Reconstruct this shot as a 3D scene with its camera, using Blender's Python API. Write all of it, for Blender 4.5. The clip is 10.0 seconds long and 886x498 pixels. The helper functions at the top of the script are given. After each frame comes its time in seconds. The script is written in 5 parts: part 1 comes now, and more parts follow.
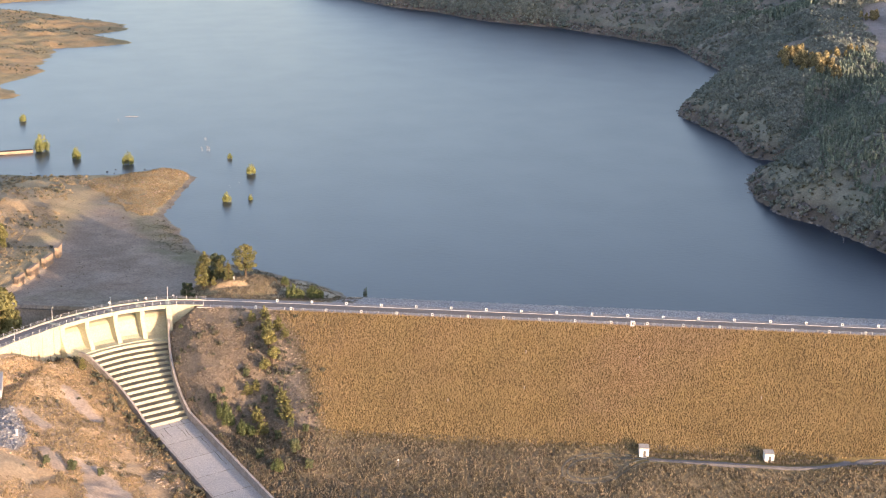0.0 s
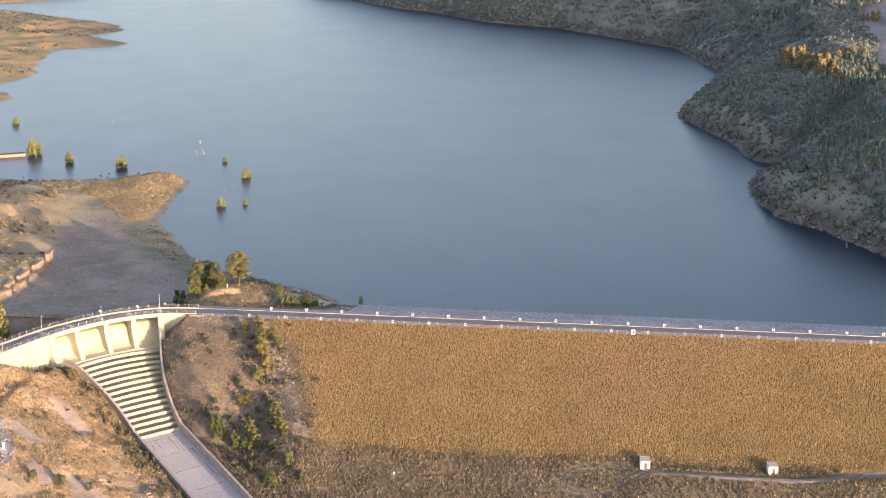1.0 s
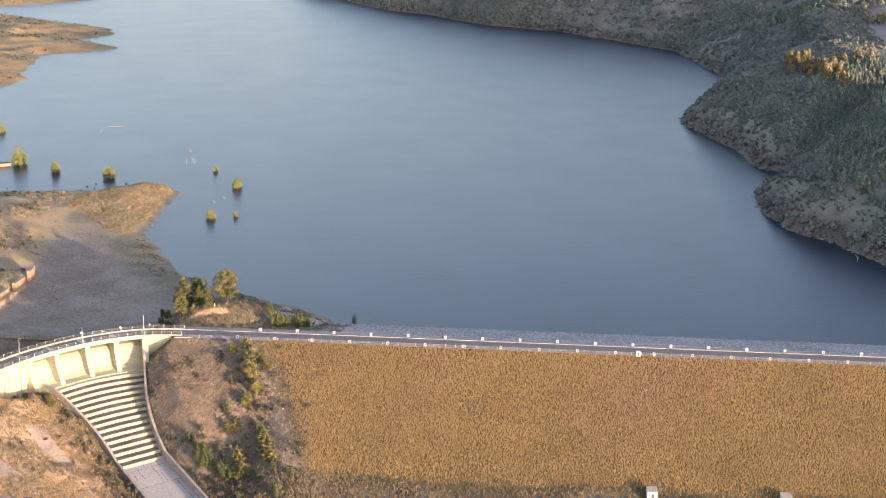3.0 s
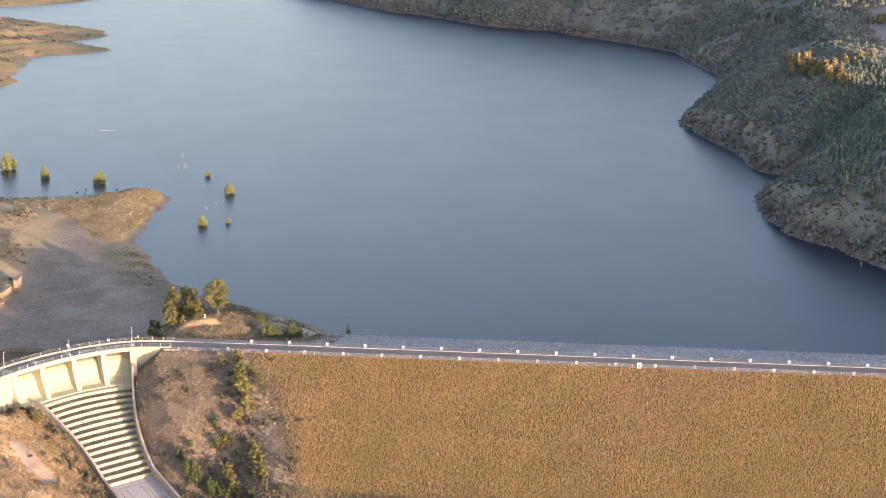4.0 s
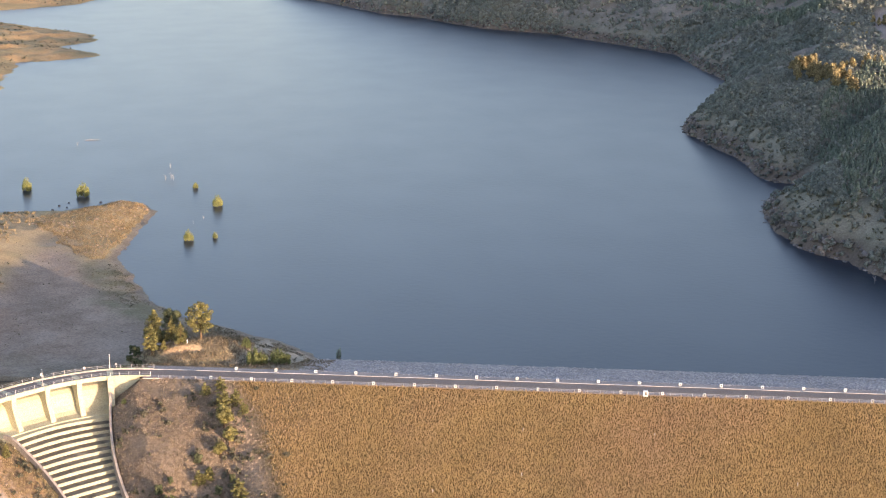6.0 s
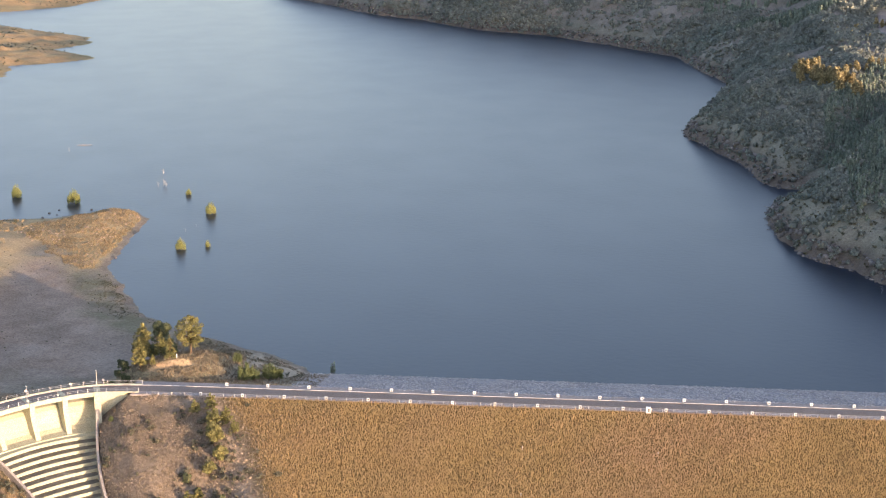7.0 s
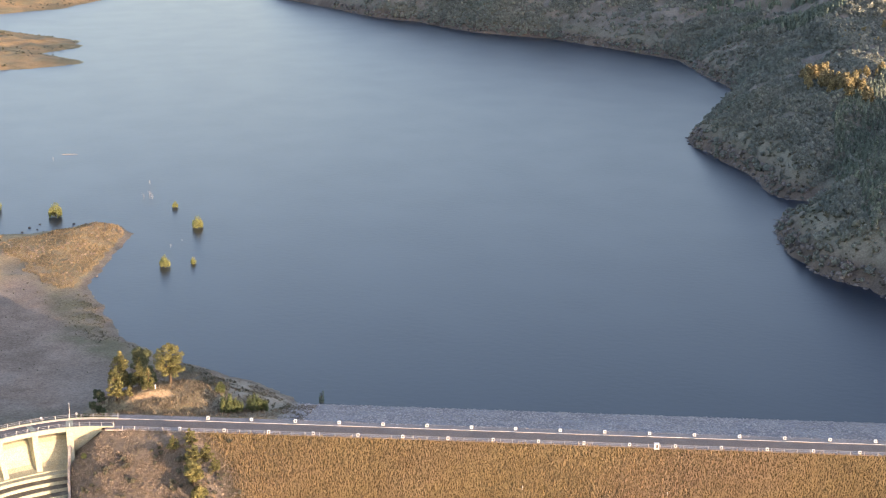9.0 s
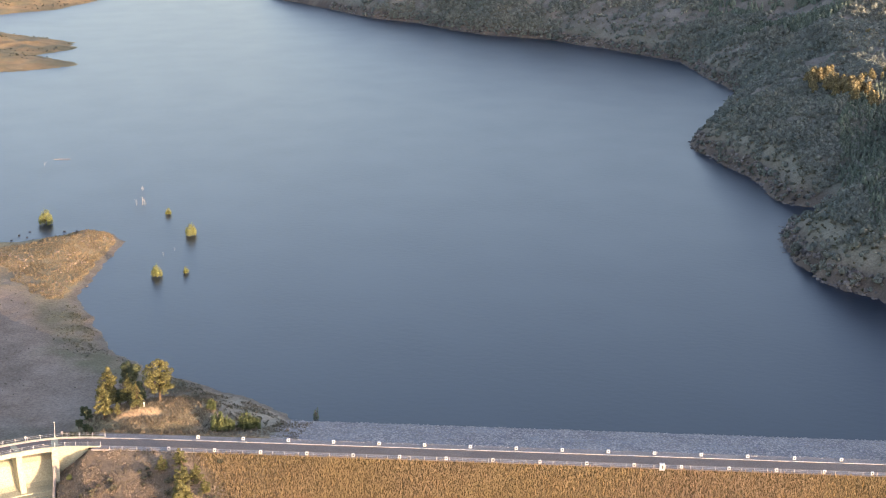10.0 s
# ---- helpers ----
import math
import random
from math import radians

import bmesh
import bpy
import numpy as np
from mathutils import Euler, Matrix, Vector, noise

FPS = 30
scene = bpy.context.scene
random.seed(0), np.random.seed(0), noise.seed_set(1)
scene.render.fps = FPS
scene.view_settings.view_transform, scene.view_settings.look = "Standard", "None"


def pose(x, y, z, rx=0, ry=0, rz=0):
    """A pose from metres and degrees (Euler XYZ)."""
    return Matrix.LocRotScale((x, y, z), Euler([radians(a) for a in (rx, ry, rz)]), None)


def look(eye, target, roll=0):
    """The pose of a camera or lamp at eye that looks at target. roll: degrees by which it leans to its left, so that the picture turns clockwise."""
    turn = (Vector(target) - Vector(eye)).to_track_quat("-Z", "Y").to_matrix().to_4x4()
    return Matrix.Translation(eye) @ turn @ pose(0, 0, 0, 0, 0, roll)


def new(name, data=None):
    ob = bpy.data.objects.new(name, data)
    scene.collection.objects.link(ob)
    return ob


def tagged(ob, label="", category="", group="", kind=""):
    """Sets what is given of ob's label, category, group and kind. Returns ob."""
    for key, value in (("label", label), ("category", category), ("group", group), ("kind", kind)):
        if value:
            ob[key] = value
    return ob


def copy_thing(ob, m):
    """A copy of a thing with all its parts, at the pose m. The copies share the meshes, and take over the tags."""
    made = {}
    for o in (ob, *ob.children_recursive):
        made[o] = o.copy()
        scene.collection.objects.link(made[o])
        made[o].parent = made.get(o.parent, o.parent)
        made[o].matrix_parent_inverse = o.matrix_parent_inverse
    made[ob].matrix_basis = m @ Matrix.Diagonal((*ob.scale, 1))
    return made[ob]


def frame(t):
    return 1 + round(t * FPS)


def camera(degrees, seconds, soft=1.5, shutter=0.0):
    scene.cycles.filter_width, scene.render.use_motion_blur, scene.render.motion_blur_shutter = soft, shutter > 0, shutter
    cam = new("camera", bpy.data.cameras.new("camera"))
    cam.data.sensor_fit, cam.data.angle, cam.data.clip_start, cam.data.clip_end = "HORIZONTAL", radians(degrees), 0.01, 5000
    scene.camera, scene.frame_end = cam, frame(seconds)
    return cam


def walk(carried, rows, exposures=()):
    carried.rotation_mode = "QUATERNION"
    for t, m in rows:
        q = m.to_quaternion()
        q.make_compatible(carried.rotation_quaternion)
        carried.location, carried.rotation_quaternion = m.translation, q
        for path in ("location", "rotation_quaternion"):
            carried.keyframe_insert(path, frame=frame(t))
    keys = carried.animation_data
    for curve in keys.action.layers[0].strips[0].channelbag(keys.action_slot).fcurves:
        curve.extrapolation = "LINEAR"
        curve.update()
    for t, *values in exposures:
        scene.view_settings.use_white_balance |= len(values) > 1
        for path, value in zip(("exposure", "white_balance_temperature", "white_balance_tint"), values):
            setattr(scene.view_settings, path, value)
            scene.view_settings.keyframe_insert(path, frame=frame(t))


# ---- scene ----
cam = camera(31.92, 10.0, soft=1.1)
PATH = [
    (0, (87.79, -506.09, 159.39), (69.997, -216.146, 84.450), 1.425),
    (0.5, (87.88, -501.14, 159.47), (70.174, -211.206, 84.462), 1.403),
    (1, (87.79, -495.99, 159.53), (70.202, -206.071, 84.449), 1.391),
    (1.5, (87.59, -490.64, 159.56), (70.101, -200.714, 84.475), 1.369),
    (2, (87.33, -485.07, 159.57), (69.954, -195.124, 84.547), 1.322),
    (2.5, (87.04, -479.29, 159.58), (69.701, -189.332, 84.577), 1.296),
    (3, (86.75, -473.31, 159.58), (69.535, -183.353, 84.538), 1.288),
    (3.5, (86.50, -467.15, 159.57), (69.574, -177.195, 84.473), 1.254),
    (4, (86.28, -460.84, 159.56), (69.704, -170.873, 84.428), 1.183),
    (4.5, (86.13, -454.38, 159.55), (69.727, -164.417, 84.369), 1.114),
    (5, (86.02, -447.79, 159.54), (69.628, -157.842, 84.292), 1.068),
    (5.5, (85.96, -441.09, 159.53), (69.539, -151.147, 84.261), 1.005),
    (6, (85.92, -434.31, 159.52), (69.564, -144.358, 84.272), 0.947),
    (6.5, (85.88, -427.48, 159.50), (69.620, -137.512, 84.302), 0.912),
    (7, (85.84, -420.61, 159.49), (69.626, -130.645, 84.296), 0.897),
    (7.5, (85.78, -413.72, 159.49), (69.604, -123.760, 84.237), 0.895),
    (8, (85.68, -406.78, 159.50), (69.575, -116.830, 84.217), 0.891),
    (8.5, (85.54, -399.81, 159.53), (69.475, -109.859, 84.218), 0.874),
    (9, (85.35, -392.78, 159.58), (69.329, -102.851, 84.200), 0.852),
    (9.5, (85.13, -385.70, 159.66), (69.168, -95.778, 84.212), 0.860),
    (10, (84.87, -378.52, 159.76), (68.978, -88.622, 84.213), 0.836),
]
walk(cam, [(t, look(eye, target, roll)) for t, eye, target, roll in PATH], exposures=[(0.0, 1.71, 7030, 27), (10.0, 1.71, 7030, 27)])

# ---- sky, sun, exposure ----
SUN_EL, SUN_AZ = 2.7, 135.0
TO_SUN = Vector((math.sin(radians(SUN_AZ)) * math.cos(radians(SUN_EL)), math.cos(radians(SUN_AZ)) * math.cos(radians(SUN_EL)), math.sin(radians(SUN_EL))))
world = bpy.data.worlds.new("sky")
scene.world = world
world.use_nodes = True
wn = world.node_tree
sky = wn.nodes.new("ShaderNodeTexSky")
sky.sky_type, sky.sun_disc = "NISHITA", False
sky.sun_elevation, sky.sun_rotation = radians(9.0), radians(SUN_AZ)
sky.altitude, sky.air_density, sky.dust_density, sky.ozone_density = 500, 1.0, 1.3, 1.4
wn.links.new(sky.outputs[0], wn.nodes["Background"].inputs[0])
wn.nodes["Background"].inputs[1].default_value = 0.15
sun = new("sun", bpy.data.lights.new("sun", "SUN"))
sun.data.energy, sun.data.angle, sun.data.color = 3.0, radians(0.6), (1.0, 0.81, 0.56)
sun.matrix_world = look(TO_SUN * 900, (0, 0, 0))


# ---- materials ----
def mat(name, c1, c2, scale=0.5, rough=0.9, metal=0.0, bump=0.3, fine=4.0, tint=False, island=0.0, objects=0.0, spec=0.3, deep=None, leaf=0.0):
    m = bpy.data.materials.new(name)
    m.use_nodes = True
    nt = m.node_tree
    bsdf = nt.nodes["Principled BSDF"]
    bsdf.inputs["Roughness"].default_value, bsdf.inputs["Metallic"].default_value = rough, metal
    bsdf.inputs["Specular IOR Level"].default_value = spec
    geo = nt.nodes.new("ShaderNodeNewGeometry")

    def noise_at(s, detail=5.0):
        n = nt.nodes.new("ShaderNodeTexNoise")
        n.inputs["Scale"].default_value, n.inputs["Detail"].default_value = s, detail
        n.inputs["Roughness"].default_value = 0.65
        nt.links.new(geo.outputs["Position"], n.inputs["Vector"])
        return n

    def mixed(kind, a, b, fac):
        mx = nt.nodes.new("ShaderNodeMix")
        mx.data_type, mx.blend_type = "RGBA", kind
        for sock, v in ((mx.inputs[6], a), (mx.inputs[7], b), (mx.inputs[0], fac)):
            if isinstance(v, (tuple, float, int)):
                sock.default_value = (*v, 1.0) if isinstance(v, tuple) else v
            else:
                nt.links.new(v, sock)
        return mx.outputs[2]

    def ramp(src, lo, hi):
        r = nt.nodes.new("ShaderNodeMapRange")
        r.inputs[1].default_value, r.inputs[2].default_value = lo, hi
        nt.links.new(src, r.inputs[0])
        return r.outputs[0]

    big, small = noise_at(scale), noise_at(fine, 6.0)
    col = mixed("MIX", c1, c2, ramp(big.outputs[0], 0.36, 0.64))
    if tint:
        at = nt.nodes.new("ShaderNodeAttribute")
        at.attribute_name = "tint"
        col = mixed("MULTIPLY", at.outputs["Color"], col, 1.0)
    if deep:
        col = mixed("MIX", col, deep, ramp(noise_at(scale * 0.23).outputs[0], 0.52, 0.72))
    col = mixed("OVERLAY", col, mixed("MIX", (0.28, 0.28, 0.28), (0.72, 0.72, 0.72), ramp(small.outputs[0], 0.3, 0.7)), 0.7)
    for out, amount in ((geo.outputs["Random Per Island"], island), (None, objects)):
        if amount:
            if out is None:
                out = nt.nodes.new("ShaderNodeObjectInfo").outputs["Random"]
            col = mixed("OVERLAY", col, mixed("MIX", (0.12, 0.12, 0.12), (0.88, 0.88, 0.88), out), amount)
    nt.links.new(col, bsdf.inputs["Base Color"])
    if leaf:
        thin, both = nt.nodes.new("ShaderNodeBsdfTranslucent"), nt.nodes.new("ShaderNodeMixShader")
        nt.links.new(col, thin.inputs[0])
        both.inputs[0].default_value = leaf
        nt.links.new(bsdf.outputs[0], both.inputs[1])
        nt.links.new(thin.outputs[0], both.inputs[2])
        nt.links.new(both.outputs[0], nt.nodes["Material Output"].inputs[0])
    if bump:
        b = nt.nodes.new("ShaderNodeBump")
        b.inputs["Strength"].default_value, b.inputs["Distance"].default_value = bump, 0.6 / fine
        nt.links.new(small.outputs[0], b.inputs["Height"])
        nt.links.new(b.outputs[0], bsdf.inputs["Normal"])
    return m


M_GROUND = mat("earth", (0.78, 0.76, 0.74), (1.0, 1.0, 1.0), 0.09, 0.95, bump=0.7, fine=1.3, tint=True)
M_SHRUB_DRY = mat("dry broom", (0.485, 0.355, 0.185), (0.41, 0.30, 0.155), 0.05, 0.95, bump=0, fine=0.8, island=0.06, deep=(0.46, 0.325, 0.205), leaf=0.42)
M_GRASS_PALE = mat("straw grass", (0.27, 0.215, 0.15), (0.20, 0.165, 0.115), 0.1, 0.95, bump=0, fine=0.8, island=0.4, leaf=0.25)
M_STRAW = mat("warm straw", (0.36, 0.265, 0.155), (0.28, 0.215, 0.125), 0.12, 0.95, bump=0, fine=0.8, island=0.4, leaf=0.25)
M_SLOPE = mat("brown slope grass", (0.385, 0.30, 0.225), (0.295, 0.235, 0.175), 0.15, 0.95, bump=0, fine=0.9, island=0.15, leaf=0.25)
M_TOE = mat("grey toe scrub", (0.255, 0.20, 0.135), (0.16, 0.135, 0.092), 0.10, 0.95, bump=0, fine=0.8, island=0.6, leaf=0.2)
M_LEAF_DARK = mat("holm oak leaves", (0.18, 0.198, 0.17), (0.27, 0.278, 0.23), 0.07, 0.85, bump=0, fine=0.9, island=0.25, leaf=0.25, deep=(0.19, 0.225, 0.188))
M_LEAF_PINE = mat("pine needles", (0.165, 0.162, 0.066), (0.24, 0.215, 0.085), 0.2, 0.85, bump=0, fine=1.5, island=0.5, leaf=0.3)
M_LEAF_DEEP = mat("young pine leaves", (0.155, 0.195, 0.155), (0.20, 0.236, 0.176), 0.06, 0.85, bump=0, fine=0.8, island=0.4, leaf=0.25)
M_LEAF_WILLOW = mat("willow leaves", (0.36, 0.36, 0.14), (0.28, 0.295, 0.115), 0.3, 0.8, bump=0, fine=1.5, island=0.45, leaf=0.4)
M_LEAF_GREEN = mat("green broom leaves", (0.17, 0.19, 0.08), (0.125, 0.15, 0.065), 0.3, 0.8, bump=0, fine=1.5, island=0.5, leaf=0.35)
M_LEAF_GOLD = mat("golden autumn leaves", (0.37, 0.30, 0.165), (0.29, 0.245, 0.13), 0.2, 0.85, bump=0, fine=1.0, island=0.5, leaf=0.3)
M_LEAF_OAK = mat("dark oak leaves", (0.115, 0.135, 0.07), (0.155, 0.165, 0.09), 0.3, 0.85, bump=0, fine=1.2, island=0.45, leaf=0.3)
M_SCRUB = mat("grey scrub", (0.20, 0.18, 0.13), (0.135, 0.13, 0.085), 0.05, 0.95, bump=0, fine=0.7, island=0.5, leaf=0.35)
M_BARK = mat("bark", (0.16, 0.10, 0.06), (0.10, 0.07, 0.045), 1.0, 0.95, bump=0.6, fine=8)
M_DEADWOOD = mat("bleached deadwood", (0.42, 0.40, 0.38), (0.30, 0.28, 0.27), 1.5, 0.9, bump=0.4, fine=9)
M_CONCRETE = mat("pale concrete", (0.50, 0.475, 0.34), (0.435, 0.41, 0.29), 0.25, 0.85, bump=0.25, fine=3.0, deep=(0.41, 0.37, 0.28))
M_SLAB = mat("rusty slab concrete", (0.40, 0.28, 0.185), (0.30, 0.215, 0.15), 0.5, 0.9, bump=0.4, fine=2.5)
M_CONCRETE_OLD = mat("stained concrete", (0.53, 0.475, 0.42), (0.44, 0.41, 0.385), 0.07, 0.9, bump=0.3, fine=2.5, deep=(0.45, 0.37, 0.295), objects=0.1)
# Treads and cracks: algae stain, plus the treads' grazing-sun dimness put into the colour.
M_TREAD = mat("algae- and shade-dark concrete", (0.19, 0.165, 0.118), (0.12, 0.105, 0.08), 0.6, 0.9, bump=0.3, fine=2.0, deep=(0.30, 0.27, 0.21))
M_WALLTOP = mat("weathered wall concrete", (0.44, 0.38, 0.33), (0.34, 0.29, 0.25), 0.5, 0.9, bump=0.3, fine=3.0)
M_ASPHALT = mat("worn asphalt", (0.25, 0.20, 0.168), (0.29, 0.237, 0.20), 0.12, 0.95, bump=0.2, fine=5, spec=0.05)
M_SHOULDER = mat("pinkish gravel shoulder", (0.40, 0.345, 0.31), (0.31, 0.27, 0.245), 0.35, 0.95, bump=0.5, fine=3)
M_TRACK = mat("grey track gravel", (0.215, 0.185, 0.17), (0.16, 0.14, 0.13), 0.3, 0.95, bump=0.5, fine=4)
M_RUT = mat("dark rutted earth", (0.15, 0.135, 0.105), (0.11, 0.10, 0.08), 0.5, 0.95, bump=0.5, fine=4)
M_RUBBLE = mat("grey rubble", (0.27, 0.262, 0.265), (0.19, 0.185, 0.187), 0.3, 0.95, bump=0.4, fine=3, island=0.5)
M_JOINT = mat("weathered joint", (0.30, 0.265, 0.225), (0.22, 0.195, 0.165), 0.8, 0.9, bump=0.3, fine=3)
M_ROOF = mat("pale brown roof slab", (0.52, 0.43, 0.35), (0.44, 0.37, 0.30), 0.8, 0.9, bump=0.2, fine=5)
M_PALE = mat("pale dusty track", (0.50, 0.45, 0.42), (0.42, 0.38, 0.35), 0.3, 0.95, bump=0.3, fine=3)
M_KERB = mat("kerb concrete", (0.66, 0.61, 0.56), (0.46, 0.42, 0.38), 0.3, 0.9, bump=0.2, fine=4)
M_WHITE = mat("white paint", (0.80, 0.79, 0.76), (0.70, 0.69, 0.66), 0.8, 0.7, bump=0.1, fine=6)
M_NICHE = mat("bare grey concrete", (0.15, 0.14, 0.13), (0.11, 0.10, 0.095), 0.8, 0.9, bump=0.2, fine=6)
M_STEEL = mat("galvanised steel", (0.52, 0.51, 0.50), (0.42, 0.41, 0.41), 1.0, 0.5, metal=0.35, bump=0.05, fine=8)
M_STONE = mat("grey rip-rap", (0.47, 0.435, 0.405), (0.39, 0.36, 0.335), 0.05, 0.9, bump=0.4, fine=3, island=0.45)
M_ROCK = mat("ochre rock", (0.42, 0.31, 0.215), (0.33, 0.25, 0.178), 0.2, 0.95, bump=0.6, fine=2, island=0.35)
M_ROCK_GREY = mat("grey shore rock", (0.22, 0.19, 0.17), (0.13, 0.115, 0.11), 0.3, 0.95, bump=0.6, fine=2, island=0.7)
M_RUST = mat("brown timber", (0.12, 0.075, 0.05), (0.08, 0.05, 0.04), 1.0, 0.9, bump=0.3, fine=6)
M_LAMPGLASS = mat("lamp cover", (0.7, 0.7, 0.66), (0.6, 0.6, 0.58), 2.0, 0.3, bump=0, fine=6)

# water: clear dielectric over a dark bed, ruffled by wind in long patches
M_WATER = bpy.data.materials.new("lake water")
M_WATER.use_nodes = True
nt = M_WATER.node_tree
bs = nt.nodes["Principled BSDF"]
bs.inputs["Base Color"].default_value = (0.004, 0.014, 0.03, 1)
bs.inputs["IOR"].default_value = 1.34
geo = nt.nodes.new("ShaderNodeNewGeometry")


def wave_noise(size, detail, across=1.0, turn=14):
    """Noise over the lake with lumps of that size in metres, drawn out along the wind."""
    lay = nt.nodes.new("ShaderNodeMapping")
    lay.inputs["Scale"].default_value = (across / size, 1.0 / size, 1.0 / size)
    lay.inputs["Rotation"].default_value = (0, 0, radians(turn))
    nt.links.new(geo.outputs["Position"], lay.inputs["Vector"])
    n = nt.nodes.new("ShaderNodeTexNoise")
    n.inputs["Scale"].default_value, n.inputs["Detail"].default_value = 1.0, detail
    nt.links.new(lay.outputs[0], n.inputs["Vector"])
    return n.outputs[0]


def spread(src, lo, hi, out_lo, out_hi):
    r = nt.nodes.new("ShaderNodeMapRange")
    for k, v in zip((1, 2, 3, 4), (lo, hi, out_lo, out_hi)):
        r.inputs[k].default_value = v
    nt.links.new(src, r.inputs[0])
    return r.outputs[0]


gusts = wave_noise(45.0, 9.0, 1.3, -25)
nt.links.new(spread(gusts, 0.35, 0.68, 0.28, 0.30), bs.inputs["Roughness"])
wb = nt.nodes.new("ShaderNodeBump")
wb.inputs["Distance"].default_value = 0.10
nt.links.new(spread(gusts, 0.3, 0.7, 0.15, 0.5), wb.inputs["Strength"])
nt.links.new(wave_noise(2.6, 3.0, 0.8, 30), wb.inputs["Height"])
nt.links.new(wb.outputs[0], bs.inputs["Normal"])


# ---- geometry helpers ----
def lattice(x, y, seed):
    n = np.sin(x * 127.1 + y * 311.7 + seed * 74.7) * 43758.5453
    return n - np.floor(n)


def value_noise(x, y, seed):
    xi, yi = np.floor(x), np.floor(y)
    u, v = x - xi, y - yi
    u, v = u * u * (3 - 2 * u), v * v * (3 - 2 * v)
    a, b = lattice(xi, yi, seed), lattice(xi + 1, yi, seed)
    c, d = lattice(xi, yi + 1, seed), lattice(xi + 1, yi + 1, seed)
    return (a * (1 - u) + b * u) * (1 - v) + (c * (1 - u) + d * u) * v


def fbm(x, y, size, seed=0, octaves=4):
    """Noise between -1 and 1 whose largest lumps are size metres wide."""
    x, y = np.asarray(x, float), np.asarray(y, float)
    total, amp, norm, f = 0.0, 1.0, 0.0, 1.0 / size
    for k in range(octaves):
        total = total + amp * (value_noise(x * f + 17.3 * k, y * f - 9.1 * k, seed + k) * 2 - 1)
        norm += amp
        amp *= 0.5
        f *= 2.03
    return total / norm


def smooth(a, b, x):
    t = np.clip((np.asarray(x, float) - a) / (b - a), 0, 1)
    return t * t * (3 - 2 * t)


def inside(poly, x, y):
    """Signed distance to a closed outline, positive inside."""
    best, odd = np.full(np.shape(x), 1e9), np.zeros(np.shape(x), bool)
    for (ax, ay), (bx, by) in zip(poly, poly[1:] + poly[:1]):
        dx, dy = bx - ax, by - ay
        t = np.clip(((x - ax) * dx + (y - ay) * dy) / (dx * dx + dy * dy), 0, 1)
        best = np.minimum(best, np.hypot(x - ax - t * dx, y - ay - t * dy))
        cross = (ay > y) != (by > y)
        odd ^= cross & (x < (bx - ax) * (y - ay) / ((by - ay) or 1e-9) + ax)
    return np.where(odd, best, -best)


def spline(points, step=1.0):
    """A smooth curve through points (Catmull-Rom), sampled about every step metres."""
    p = np.array([points[0], *points, points[-1]], float)
    out = []
    for i in range(1, len(p) - 2):
        n = max(2, int(np.linalg.norm(p[i + 1] - p[i]) / step))
        for t in np.arange(n) / n:
            out.append(0.5 * (2 * p[i] + (p[i + 1] - p[i - 1]) * t + (2 * p[i - 1] - 5 * p[i] + 4 * p[i + 1] - p[i + 2]) * t**2 + (3 * p[i] - p[i - 1] - 3 * p[i + 1] + p[i + 2]) * t**3))
    out.append(p[-1])
    return np.array(out)


def to_line(line, x, y):
    """Distance from points to a polyline and the side (positive to its left)."""
    best, side = np.full(np.shape(x), 1e9), np.zeros(np.shape(x))
    for (ax, ay), (bx, by) in zip(line[:-1], line[1:]):
        dx, dy = bx - ax, by - ay
        t = np.clip(((x - ax) * dx + (y - ay) * dy) / (dx * dx + dy * dy), 0, 1)
        d = np.hypot(x - ax - t * dx, y - ay - t * dy)
        s = np.sign(dx * (y - ay) - dy * (x - ax))
        side, best = np.where(d < best, s, side), np.minimum(d, best)
    return best, side


def big_mesh(name, verts, faces, material, parent=None, label="", smoothed=False):
    """One mesh from number arrays; faces all of one size."""
    me = bpy.data.meshes.new(name)
    verts, faces = np.asarray(verts, np.float32), np.asarray(faces, np.int32)
    n, k = faces.shape
    me.vertices.add(len(verts))
    me.vertices.foreach_set("co", verts.ravel())
    me.loops.add(n * k)
    me.loops.foreach_set("vertex_index", faces.ravel())
    me.polygons.add(n)
    me.polygons.foreach_set("loop_start", np.arange(0, n * k, k, dtype=np.int32))
    me.polygons.foreach_set("loop_total", np.full(n, k, np.int32))
    me.update(calc_edges=True)
    if smoothed:
        me.polygons.foreach_set("use_smooth", np.ones(n, bool))
    me.materials.append(material)
    ob = new(name, me)
    ob.parent = parent
    return tagged(ob, label)


